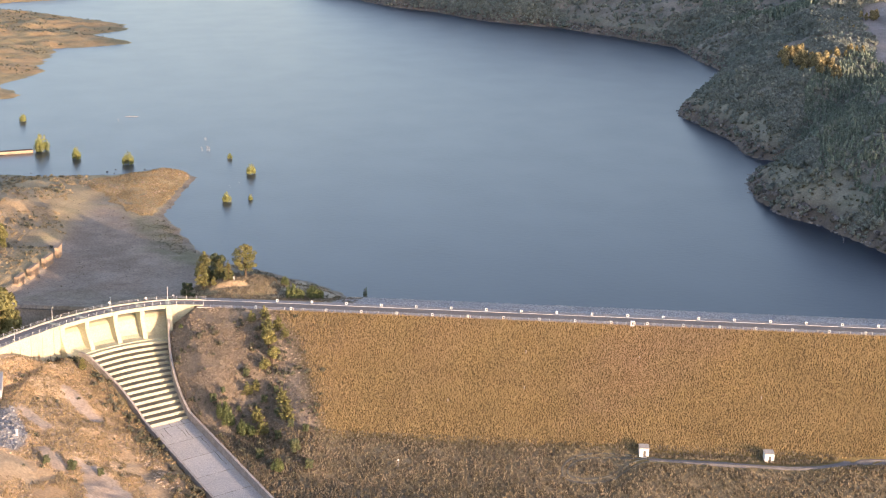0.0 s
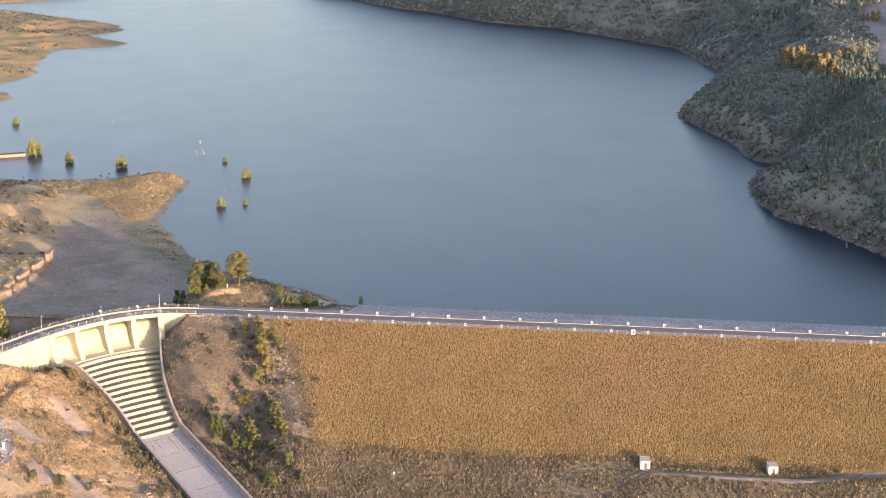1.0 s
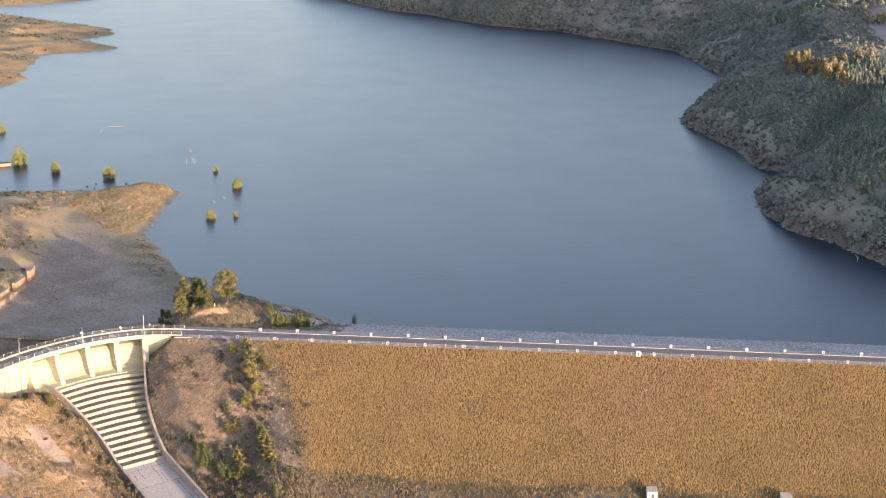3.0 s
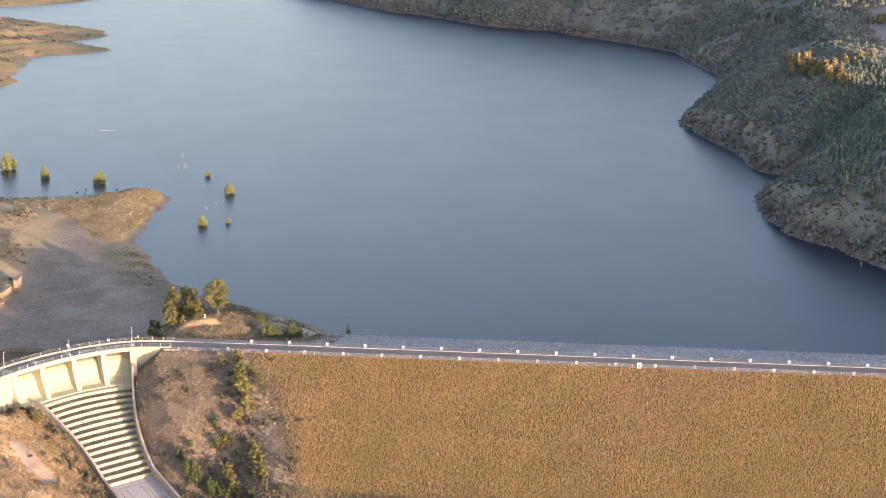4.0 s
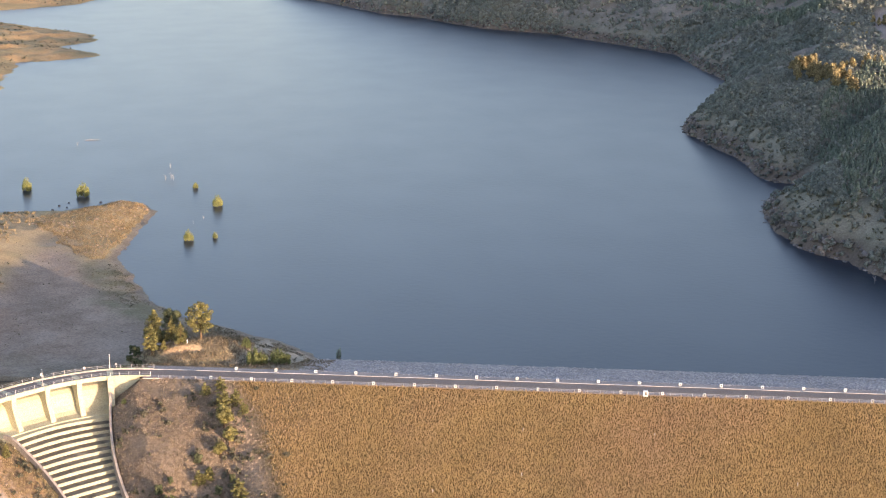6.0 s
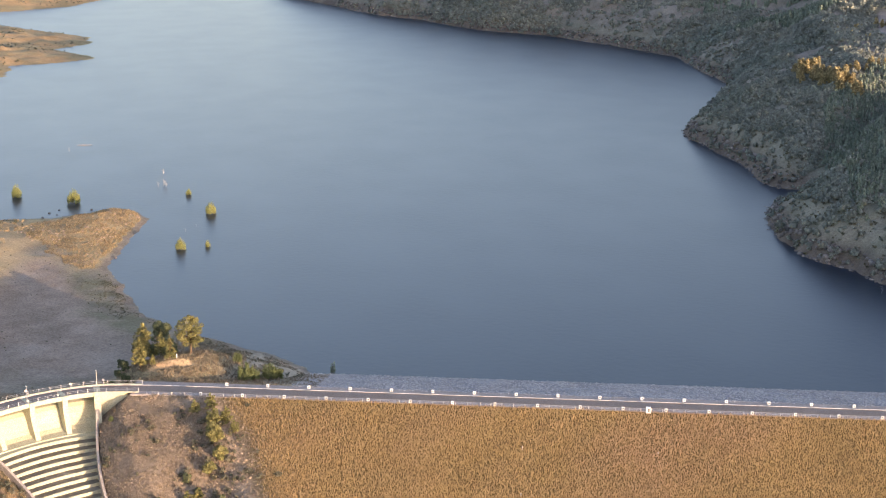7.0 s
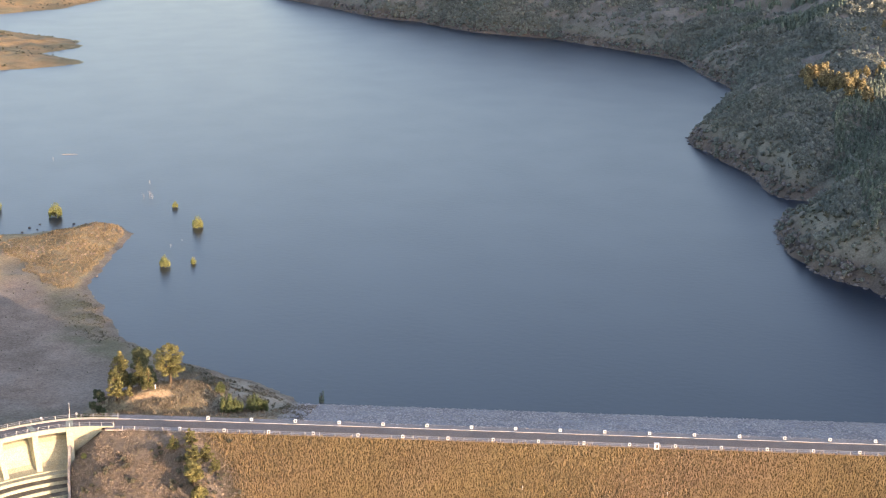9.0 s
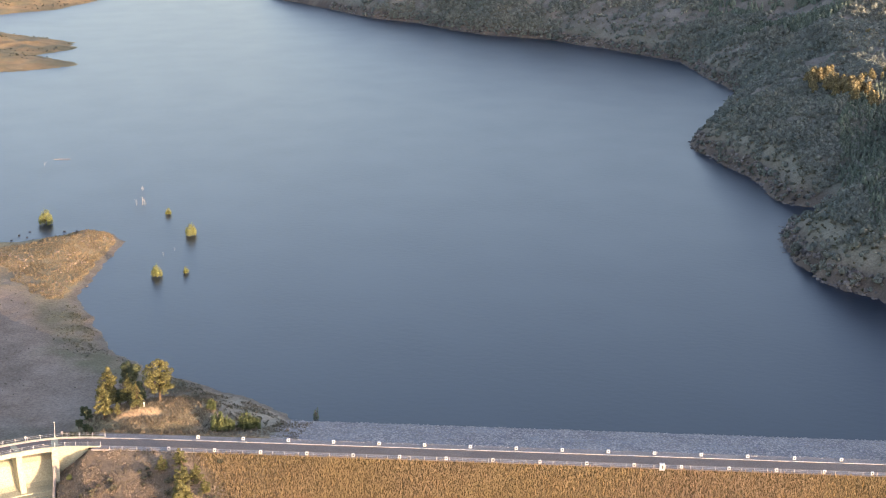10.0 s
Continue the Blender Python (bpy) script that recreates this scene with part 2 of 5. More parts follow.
class Geo:
    """Collects solids into one mesh."""

    def __init__(self):
        self.v, self.f = [], []

    def add(self, verts, faces):
        k = len(self.v)
        self.v += [tuple(p) for p in verts]
        self.f += [tuple(i + k for i in f) for f in faces]
        return self

    def box(self, c, size, turn=0.0, chamfer=0.0):
        """A box with its base centre at c; chamfer cuts the top edges."""
        hx, hy, h = size[0] / 2, size[1] / 2, size[2]
        cs, sn = math.cos(turn), math.sin(turn)
        rings = [(0, 0), (h - chamfer, 0)] + ([(h, chamfer)] if chamfer else [])
        pts = []
        for z, inset in rings:
            for sx, sy in ((-1, -1), (1, -1), (1, 1), (-1, 1)):
                x, y = sx * (hx - inset), sy * (hy - inset)
                pts.append((c[0] + x * cs - y * sn, c[1] + x * sn + y * cs, c[2] + z))
        fs = [(3, 2, 1, 0)]
        for r in range(len(rings) - 1):
            fs += [(4 * r + i, 4 * r + (i + 1) % 4, 4 * r + 4 + (i + 1) % 4, 4 * r + 4 + i) for i in range(4)]
        k = 4 * (len(rings) - 1)
        return self.add(pts, fs + [(k, k + 1, k + 2, k + 3)])

    def tube(self, path, radii, n=8):
        """A tapered round bar along points."""
        path = [Vector(p) for p in path]
        radii = radii if isinstance(radii, (list, tuple)) else [radii] * len(path)
        pts, fs = [], []
        for i, p in enumerate(path):
            d = (path[min(i + 1, len(path) - 1)] - path[max(i - 1, 0)]).normalized()
            a = d.orthogonal().normalized()
            b = d.cross(a)
            pts += [p + radii[i] * (a * math.cos(2 * math.pi * k / n) + b * math.sin(2 * math.pi * k / n)) for k in range(n)]
        for i in range(len(path) - 1):
            fs += [(i * n + k, i * n + (k + 1) % n, (i + 1) * n + (k + 1) % n, (i + 1) * n + k) for k in range(n)]
        return self.add(pts, fs + [tuple(range(n - 1, -1, -1)), tuple(range(len(pts) - n, len(pts)))])

    def loft(self, rows, closed=True, caps=True):
        """Skins rows of equally many points; closed: each row is a loop."""
        n, k0 = len(rows[0]), len(self.v)
        self.v += [tuple(p) for r in rows for p in r]
        m = n if closed else n - 1
        for i in range(len(rows) - 1):
            self.f += [(k0 + i * n + k, k0 + i * n + (k + 1) % n, k0 + (i + 1) * n + (k + 1) % n, k0 + (i + 1) * n + k) for k in range(m)]
        if closed and caps:
            self.f += [tuple(k0 + k for k in range(n - 1, -1, -1)), tuple(k0 + (len(rows) - 1) * n + k for k in range(n))]
        return self

    def ob(self, name, material, parent=None, label="", smoothed=False):
        me = bpy.data.meshes.new(name)
        me.from_pydata(self.v, [], self.f)
        bm = bmesh.new()
        bm.from_mesh(me)
        bmesh.ops.recalc_face_normals(bm, faces=bm.faces)
        bm.to_mesh(me)
        bm.free()
        if smoothed:
            me.polygons.foreach_set("use_smooth", np.ones(len(me.polygons), bool))
        me.materials.append(material)
        ob = new(name, me)
        ob.parent = parent
        return tagged(ob, label)


def thing(name, label, category, place=(0, 0, 0), group="", kind=""):
    e = new(name)
    e.location = place
    return tagged(e, label, category, group, kind)


# ---- the plan: shores, road, spillway, heights ----
CREST = 7.2
NEAR_LAND = [(21, 35), (6, 51.4), (-8.5, 61), (-33.7, 76.7), (-49, 94), (-65.7, 130), (-76, 148), (-79, 190), (-80, 232), (-88, 243), (-99, 251), (-112, 236), (-122, 225), (-147, 219.5), (-176, 221), (-260, 215), (-380, 250), (-520, 300), (-4000, 200), (-4000, -4000), (500, -4000), (500, -120), (300, -20), (60, 10)]
FAR_LAND = [(-4000, 330), (-520, 380), (-300, 425), (-254, 440), (-245, 452), (-258, 478), (-274, 498), (-267, 552), (-264, 572), (-278, 590), (-284, 640), (-295, 689), (-270, 715), (-243, 741), (-268, 764), (-294, 787), (-276, 831), (-291, 872), (-340, 905), (-398, 946), (-435, 958), (-560, 985), (-4000, 990)]
TOP_LAND = [(-4000, 1000), (-560, 1000), (-457, 1016), (-415, 1068), (-380, 1110), (-350, 1300), (-420, 1700), (-600, 4000), (-4000, 4000)]
RIGHT_LAND = [(262, 10), (262, 60), (236, 132), (215, 181), (206, 191), (200, 201), (197, 214), (194, 230), (193.5, 250), (194.5, 268), (198, 286), (204, 303), (213, 311), (219, 320), (220, 331), (211, 334), (205, 340), (202, 353), (201.5, 380), (196, 402), (188, 425), (183.5, 449), (177.5, 462), (176.5, 486), (187, 525), (202, 580), (218, 630), (225, 662), (224, 705), (215, 735), (209, 774), (203, 830), (178, 863), (151, 898), (122, 931), (100, 958), (63, 976), (39, 990), (12, 1018), (-23, 1068), (-66, 1099), (-120, 1180), (-200, 1290), (-260, 1500), (-300, 4000), (4000, 4000), (4000, -300), (420, -150)]
ROAD = spline([(420, -3.3), (60, -3.3), (-8, -3.5), (-25, -4.0), (-36.5, -5.8), (-45.5, -10.6), (-53.5, -17.2), (-61, -26), (-66.8, -35), (-72.5, -47), (-77.3, -58), (-82, -71), (-89, -95), (-98, -140), (-120, -240)], 1.0)
FOOT, DOWN, ACROSS = np.array((-25.0, -56.0)), np.array((0.58, -0.815)), np.array((0.815, 0.58))


def chute_floor(s):
    s = np.asarray(s, float)
    return np.where(s < -36, -3.0, np.where(s < 0, -3.0 + (s + 36) * (-14.0 / 36), -17.0 - 0.10 * s))


def chute_half(s):
    return 7.2 + 11.5 * np.clip(-np.asarray(s, float) / 45, 0, 1.1) ** 1.8


def on_chute(s, w):
    return FOOT + DOWN * s + ACROSS * w


WALL_LINE = [(-106, 96), (-101, 84), (-98, 64), (-98.5, 42), (-99.5, 24), (-101, 8), (-112, -12)]


def broom_edge(y):
    """Where the broom of the dam face begins, going away from the spillway."""
    return np.interp(y, (-66, -49, -25, -15, -9), (25, 18.5, 10.5, 5, 0))


POINT = [(-130, 190), (-112, 208), (-98, 250), (-88, 250), (-77, 235), (-73, 190), (-71, 148), (-86, 139), (-100, 160)]
FIELD = [(289, 452), (298, 443), (330, 432), (440, 432), (440, 742), (337, 742), (322, 664), (313, 562), (300, 500)]


BARE = [
    [(-55.6, -65.9), (-54.4, -60.8), (-50.5, -62.4), (-41.4, -71.6), (-44.7, -74.0), (-48.0, -72.0)],
    [(-60.2, -91.4), (-55, -90.5), (-50.1, -92.9), (-50.4, -99.8), (-55, -97)],
    [(-49.5, -112.0), (-44, -111.5), (-39.5, -115.4), (-37.5, -124.0), (-44, -119)],
    [(-37.5, -108.0), (-32, -107.5), (-26.5, -110.5), (-16.6, -122.5), (-20, -134), (-27.5, -131.0), (-33, -120)],
]
RUBBLE = [(-64, -99), (-61.1, -92.6), (-56, -100), (-50.6, -111), (-51, -121), (-57, -126), (-66, -120)]


def bare_patch(x, y):
    """Above 0.3 on the bare smooth strips that run down the spoil hill."""
    d = np.max([inside(poly, x, y) for poly in BARE], axis=0)
    return 0.3 + 0.2 * np.clip(d, -6, 6) + 0.45 * fbm(x, y, 3.5, 44, 3)


def bare_hill(x, y):
    """Where the wooded bank lies bare: thin soil on the spurs, in streaks."""
    return 0.65 * fbm(0.8 * x + 0.6 * y, 0.35 * (0.8 * y - 0.6 * x), 24, 46, 3) + 0.5 * fbm(x, y, 75, 47, 2) + 0.12 * smooth(560, 700, y)


def height(x, y):
    """Ground height and zone colours."""
    x, y = np.asarray(x, float), np.asarray(y, float)
    n60, n14, n4 = fbm(x, y, 60, 3), fbm(x, y, 14, 11), fbm(x, y, 4, 23, 3)
    wob = 2.2 * fbm(x, y, 9, 31) + 1.2 * n4
    z = np.full(x.shape, -8.0)
    # low bank by the spillway: mud flat, point, mound with the pines
    d = inside(NEAR_LAND, x, y) + wob * 0.7
    bank = np.where(d > 0, 1.0 * np.tanh(d / 7) + 0.004 * np.minimum(d, 200), 0.25 * d)
    bank += smooth(-2, 22, d) * 3.4 * smooth(120, 222, y) * smooth(-200, -140, x) * (1 + 0.25 * n14)
    bank += smooth(0, 12, d) * 6.8 * np.exp(-((((x + 18) / 17.5) ** 2 + ((y - 17) / 19.0) ** 2) ** 1.4))
    bank += smooth(0, 10, d) * 3.4 * np.exp(-(((x + 2) / 16) ** 2 + ((y - 26) / 17) ** 2))
    cut = y - 11.3 - 0.2 * (x + 25)
    bank += 1.7 * (smooth(-0.8, 0.8, cut) - smooth(0, 11, cut)) * np.exp(-(((x + 19.5) / 6) ** 4))
    dw, sw = to_line(WALL_LINE, x, y)
    west = np.where(sw < 0, dw, -dw) * ((y > -12) & (y < 215))
    bank += smooth(-1, 2.5, west) * (4.0 + 0.03 * np.clip(west, 0, 150)) * smooth(84, 60, y) * smooth(0, 15, d)
    bank += 7.5 * np.exp(-((((x + 148) / 36) ** 2 + ((y - 128) / 48) ** 2) ** 1.3)) * (1 + 0.35 * n14) + 0.7 * n14 * smooth(5, 25, west)
    bank += 3.0 * np.exp(-(((x + 112) / 9) ** 2 + ((y - 92) / 12) ** 2))
    bank += 20 * smooth(-230, -600, x) * smooth(0, 160, d) * (1 + 0.5 * n60)
    z = np.maximum(z, bank + 0.16 * n4 * (d > 0) + 0.25 * n14 * smooth(2, 20, d))
    # far banks
    for poly, rise, span in ((FAR_LAND, 7.0, 45.0), (TOP_LAND, 16.0, 90.0)):
        d2 = inside(poly, x, y) + wob * 2.0
        hill = np.where(d2 > 0, rise * (1 - np.exp(-d2 / span)) + 0.02 * np.minimum(d2, 800) + 2.8 * n14 * smooth(3, 30, d2), 0.12 * d2)
        z = np.maximum(z, hill + (d2 > 0) * 0.5 * n4)
    dr = inside(RIGHT_LAND, x, y) + wob * 0.55
    inland = np.clip(dr, 0, None)
    spur = 1 - np.abs(fbm(0.55 * x + 0.15 * y, 0.8 * y - 0.2 * x, 46, 43, 3)) * 2.2
    top = 19 * (1 - np.exp(-inland / 17)) + 0.20 * np.minimum(inland, 105)
    top *= 1 + smooth(8, 40, dr) * (0.20 * spur + 0.12 * n60 - 0.06)
    far_rise = smooth(640, 860, y)
    top += far_rise * (0.12 * np.clip(inland - 60, 0, 400) * (1 + 0.5 * spur)) + 2.6 * n14 * smooth(4, 20, dr)
    gully = np.exp(-((((x - 222) * 0.75 - (y - 331) * 0.55) / 12) ** 2)) * smooth(205, 235, x) * smooth(330, 250, x)
    top *= 1 - 0.33 * gully
    top *= 1 - 0.7 * np.exp(-((((x - 211) / 17) ** 2 + ((y - 297) / 26) ** 2) ** 1.5))
    flat = smooth(276, 294, x) * smooth(425, 458, y) * smooth(760, 720, y) * smooth(440, 420, x)
    top = top * (1 - flat) + (38.5 + 0.012 * np.clip(y - 460, 0, 260)) * flat
    # Rise added beyond the field to keep low sun off it and the scrub.
    top += 9.0 * smooth(336, 358, x) * smooth(490, 530, y) * smooth(760, 720, y) * (1 + 0.5 * n14)
    # Gap cut into the hill along the sun's bearing so light reaches the grove.
    along, across = (x - 258) * 0.707 - (y - 462) * 0.707, (x - 258) * 0.707 + (y - 462) * 0.707
    sun_gap = np.exp(-(((across + 8) / 15) ** 4)) * smooth(18, 50, along)
    top = top * (1 - sun_gap) + np.minimum(top, 29.0 + 0.035 * np.clip(along, 0, 900)) * sun_gap
    top *= np.where(y < 60, smooth(-150, 60, y), 1.0)
    right = np.where(dr > 0, top + 0.9 * smooth(0, 3, dr), 0.3 * dr)
    z = np.maximum(z, right + (dr > 0) * 0.5 * n4)
    # valley below the dam, with an unseen ridge added to keep its floor in shade
    low = y < 4
    valley = -26 + 0.9 * n14 + 0.02 * np.clip(-y - 150, 0, 200)
    ridge = (37.5 - 8.0 * smooth(480, 425, x) - 0.035 * (x - 503) + 1.5 * n14) * np.exp(-(((y + 640 + 0.10 * (x - 600)) / 75) ** 2)) * smooth(150, 420, x) * smooth(1500, 1150, x)
    valley = valley + ridge + 30 * smooth(-700, -1200, y)
    rel = np.stack([x - FOOT[0], y - FOOT[1]])
    s, w = rel[0] * DOWN[0] + rel[1] * DOWN[1], rel[0] * ACROSS[0] + rel[1] * ACROSS[1]
    half, floor = chute_half(s), chute_floor(s)
    hill = floor + 1.0 + 0.40 * np.clip(-w - half - 1, 0, 400) + 1.5 * n14 * smooth(6, 18, -w - half) + 0.6 * n4
    hill = hill - 0.06 * np.clip(s, 0, 120) * smooth(4, 18, -w - half)
    hill = hill + 0.8 * np.abs(fbm(0.35 * s + 0.2 * w, w, 7, 83, 3)) * smooth(9, 16, -w - half)
    hill = hill + 1.2 * np.abs(fbm(x, y, 22, 81)) * smooth(5, 14, -w - half)
    droad, side = to_line(ROAD[::4], x, y)
    cap = 0.6 + 1.2 * n14 + 5.0 * smooth(13, 4, droad) * smooth(-50, -62, y) - 3.6 * smooth(-56, -45, y)
    cap = cap + 2.8 * np.exp(-(((x + 57) / 4.5) ** 2 + ((y + 46) / 3.5) ** 2))
    hill = np.minimum(hill, cap)
    hill = np.where((w < -half) & low, hill, -40)
    face = CREST + (y + 8.0) * 0.374
    bulge = 1.2 * np.exp(-(((x - 17 + 0.10 * (y + 40)) / 8) ** 2)) * smooth(-12, -38, y) * smooth(-105, -80, y)
    dip = 4.5 * np.exp(-(((x + 2 - 0.25 * (y + 60)) / 12) ** 2)) * smooth(-22, -62, y)
    edge = broom_edge(y)
    rough = smooth(8, -6, x - edge)
    face = np.minimum(face, np.where(y < -6, floor + 1.6 + 0.8 * np.clip(w - half, 0, 60), 99))
    face = face + bulge - dip + rough * (0.9 * n14 + 0.35 * n4) + (1 - rough) * 0.12 * n4
    berm = smooth(112, 124, x)
    face = np.where((y < -66.5) & (y > -73), face * (1 - berm) + berm * (CREST - 59.5 * 0.374), face)
    face = np.where(y <= -73, face + berm * 5.2 * 0.374 * smooth(-90, -73, y), face)
    dam = np.minimum(np.minimum(CREST, face), CREST - (y - 2.6) * 0.222)
    dam = dam - np.clip(-27 - x, 0, None) * 0.9 * (y > -9)
    dam = np.where((w > half) | (y > -6), dam, -40)
    dam = np.where((w > half) & (y < -8), np.maximum(dam, np.minimum(floor + 1.6, CREST)), dam)
    dd = np.maximum(dam, np.maximum(hill, valley))
    z = np.where(low, np.where(dr > 0, np.maximum(dd, right), dd), np.maximum(z, np.where((y < 45) & (x > -40), dam, -40)))
    # road bank left of the spillway
    bankr = CREST - 0.15 - np.clip(droad - 3.6, 0, None) * 0.55
    bankr = np.where((x < -66) & ((side < 0) | (y < -70)), bankr, -40)
    z = np.maximum(z, bankr)
    under = (droad < 6) & (x > -68) & (x < -34)
    z = np.where(under & (z > -2), np.minimum(z, 1.0), z)
    road = ((droad < 2.8) | ((droad < 4.4) & ((side < 0) | (y < -67)))) & (x <= -66)
    z = np.where(road, CREST - 0.2, z)
    # trench of the chute
    pit = (np.abs(w) < half + 0.9) & (s > -44) & (s < 190) & (y < 0)
    z = np.where(pit, np.minimum(z, floor - 1.2), z)
    # zone colours
    col = np.zeros((*x.shape, 3))
    col[...] = (0.20, 0.165, 0.115)

    def zone(mask, c, c2=None, size=20, seed=5):
        m = np.clip(mask, 0, 1)[..., None]
        k = np.array(c)
        if c2 is not None:
            t = smooth(-0.25, 0.25, fbm(x, y, size, seed))[..., None]
            k = np.array(c) * (1 - t) + np.array(c2) * t
        col[...] = col * (1 - m) + k * m

    up = ~low
    zone(up & (d > -6) & (dr < 0), (0.35, 0.275, 0.215), (0.28, 0.222, 0.172), 14)
    zone(up * (x < -45) * smooth(34, 14, y) * smooth(-105, -90, x) * smooth(-0.35, 0.2, fbm(x, y, 12, 27)), (0.25, 0.215, 0.16), (0.28, 0.245, 0.185), 8, 28)
    zone(up * (d > 8) * smooth(0.12, 0.35, fbm(x, y, 20, 33)) * 0.7, (0.29, 0.245, 0.195), (0.34, 0.285, 0.235), 8, 34)
    zone(smooth(1, 5, d) * smooth(24 + 8 * n14, 12 + 8 * n14, d) * up, (0.215, 0.198, 0.125), (0.28, 0.24, 0.17), 7)
    zone(smooth(2.0, 4.0, z) * up * (dr < 0), (0.40, 0.31, 0.185), (0.35, 0.29, 0.17), 16, 8)
    zone(smooth(3, 12, west) * up * smooth(82, 60, y) * (x < -99), (0.46, 0.32, 0.15), (0.38, 0.29, 0.16), 18, 9)
    zone(smooth(-6, 8, inside(POINT, x, y) + 4 * n4) * smooth(0.2, 0.7, z), (0.40, 0.315, 0.18), (0.33, 0.28, 0.165), 9, 54)
    zone(up * smooth(6, 16, west) * smooth(165, 145, y) * smooth(-102, -112, x + 0.0 * y), (0.46, 0.335, 0.20), (0.36, 0.275, 0.175), 12, 55)
    zone(up * (d > 3) * smooth(-8, 2, x) * smooth(4, 8, y) * (x < 20), (0.37, 0.34, 0.25), (0.43, 0.375, 0.285), 7, 56)
    zone(up * smooth(0.9, 0.3, np.abs(cut)) * np.exp(-(((x + 19.5) / 6.5) ** 6)), (0.52, 0.36, 0.22))
    zone(((inside(FAR_LAND, x, y) > -6) | (inside(TOP_LAND, x, y) > -6)) * 1.0, (0.50, 0.33, 0.165), (0.33, 0.265, 0.145), 16, 12)
    zone(smooth(-3, 3, dr), (0.195, 0.195, 0.15), (0.265, 0.25, 0.20), 26, 14)
    zone(smooth(10, 24, dr) * 0.8, (0.115, 0.118, 0.092), (0.17, 0.162, 0.13), 16, 29)
    zone(smooth(8, 16, dr) * smooth(0.15, 0.38, bare_hill(x, y)), (0.27, 0.24, 0.20), (0.20, 0.18, 0.148), 8, 30)
    zone(smooth(27, 18, dr) * smooth(0, 4, dr) * smooth(150, 180, y) * smooth(500, 470, y) * smooth(-0.5, 0.0, fbm(x, y, 12, 52)), (0.27, 0.25, 0.19), (0.2, 0.192, 0.14), 9, 53)
    zone(smooth(-2, 4, inside(FIELD, x, y)), (0.36, 0.30, 0.27), (0.31, 0.26, 0.23), 40, 15)
    zone(smooth(-6, -1, dr) * smooth(9, 3, dr), (0.21, 0.165, 0.13), (0.14, 0.11, 0.09), 9, 16)
    zone(smooth(-4, -0.5, d) * smooth(4, 1.5, d) * up * (dr < 0), (0.235, 0.195, 0.15), (0.25, 0.22, 0.17), 7, 17)
    zone(low * (w > half), (0.295, 0.225, 0.16), (0.23, 0.18, 0.13), 12, 18)
    zone(low * (w > half) * smooth(0, -4, x - edge) * smooth(-9, -4, x - edge) * (y > -72), (0.48, 0.355, 0.255), (0.40, 0.305, 0.215), 5, 51)
    zone(low * (x > -4) * smooth(-3, 3, x - edge), (0.255, 0.185, 0.08), (0.21, 0.155, 0.068), 9, 19)
    zone(low * (w > half) * smooth(-64, -70, y) * (x < 118), (0.23, 0.185, 0.12), (0.16, 0.135, 0.088), 6, 20)
    zone(low * smooth(-72, -76, y) * (w > half) * (x >= 118), (0.23, 0.185, 0.12), (0.16, 0.135, 0.088), 6, 20)
    zone(low * (w < -half), (0.49, 0.33, 0.19), (0.43, 0.325, 0.215), 11, 21)
    zone(low * (w < -half) * smooth(0.15, 0.45, bare_patch(x, y)), (0.44, 0.345, 0.275), (0.39, 0.315, 0.255), 6, 24)
    zone(low * (w < -half) * smooth(15, 9, -w - half + 3 * n14), (0.36, 0.235, 0.135), (0.30, 0.21, 0.125), 6, 22)
    zone(low * (w < -half) * smooth(6, 2.5, -w - half + 2 * n4), (0.17, 0.145, 0.08), (0.21, 0.165, 0.10), 4, 57)
    zone(low * smooth(-1.5, 1.0, inside(RUBBLE, x, y) + 2 * n4), (0.31, 0.30, 0.30), (0.22, 0.21, 0.21), 3, 26)
    zone(((y > 1.6) & (y < 36) & (x > 18)) * smooth(16, 24, x - 0.02 * y), (0.38, 0.375, 0.39), (0.30, 0.29, 0.31), 6, 25)
    return z, col


def axis(*runs):
    """Grid lines: runs of (start, stop, step), with widening steps at both ends."""
    mid = np.unique(np.round(np.concatenate([np.arange(a, b, s) for a, b, s in runs]), 3))
    grow = np.cumsum(runs[-1][2] * 1.25 ** np.arange(1, 24))
    back = np.cumsum(runs[0][2] * 1.25 ** np.arange(1, 24))
    hi, lo = mid[-1] + grow, mid[0] - back
    return np.concatenate([lo[lo > -4200][::-1], mid, hi[hi < 4200]])


# ---- ground, water ----
gx = axis((-480, -160, 4), (-160, -95, 2), (-95, 45, 1), (45, 200, 2.5), (200, 430, 4))
gy = axis((-130 - 520, -130, 14), (-130, 46, 1), (46, 260, 2), (260, 1260, 5))
GX, GY = np.meshgrid(gx, gy)
GZ, GC = height(GX, GY)
nx, ny = len(gx), len(gy)
idx = np.arange(nx * ny).reshape(ny, nx)
quads = np.stack([idx[:-1, :-1], idx[:-1, 1:], idx[1:, 1:], idx[1:, :-1]], -1).reshape(-1, 4)
ground = big_mesh("ground", np.stack([GX, GY, GZ], -1).reshape(-1, 3), quads, M_GROUND, smoothed=True)
tint = ground.data.attributes.new("tint", "FLOAT_COLOR", "POINT")
tint.data.foreach_set("color", np.concatenate([GC.reshape(-1, 3), np.ones((nx * ny, 1))], 1).astype(np.float32).ravel())
tagged(ground, "dry ochre earth banks, dam slopes and scrub hills", "ground", kind="structure")

wx, wy = np.linspace(-3900, 3900, 40), np.linspace(3.5, 3900, 40)
WX, WY = np.meshgrid(wx, wy)
idx = np.arange(1600).reshape(40, 40)
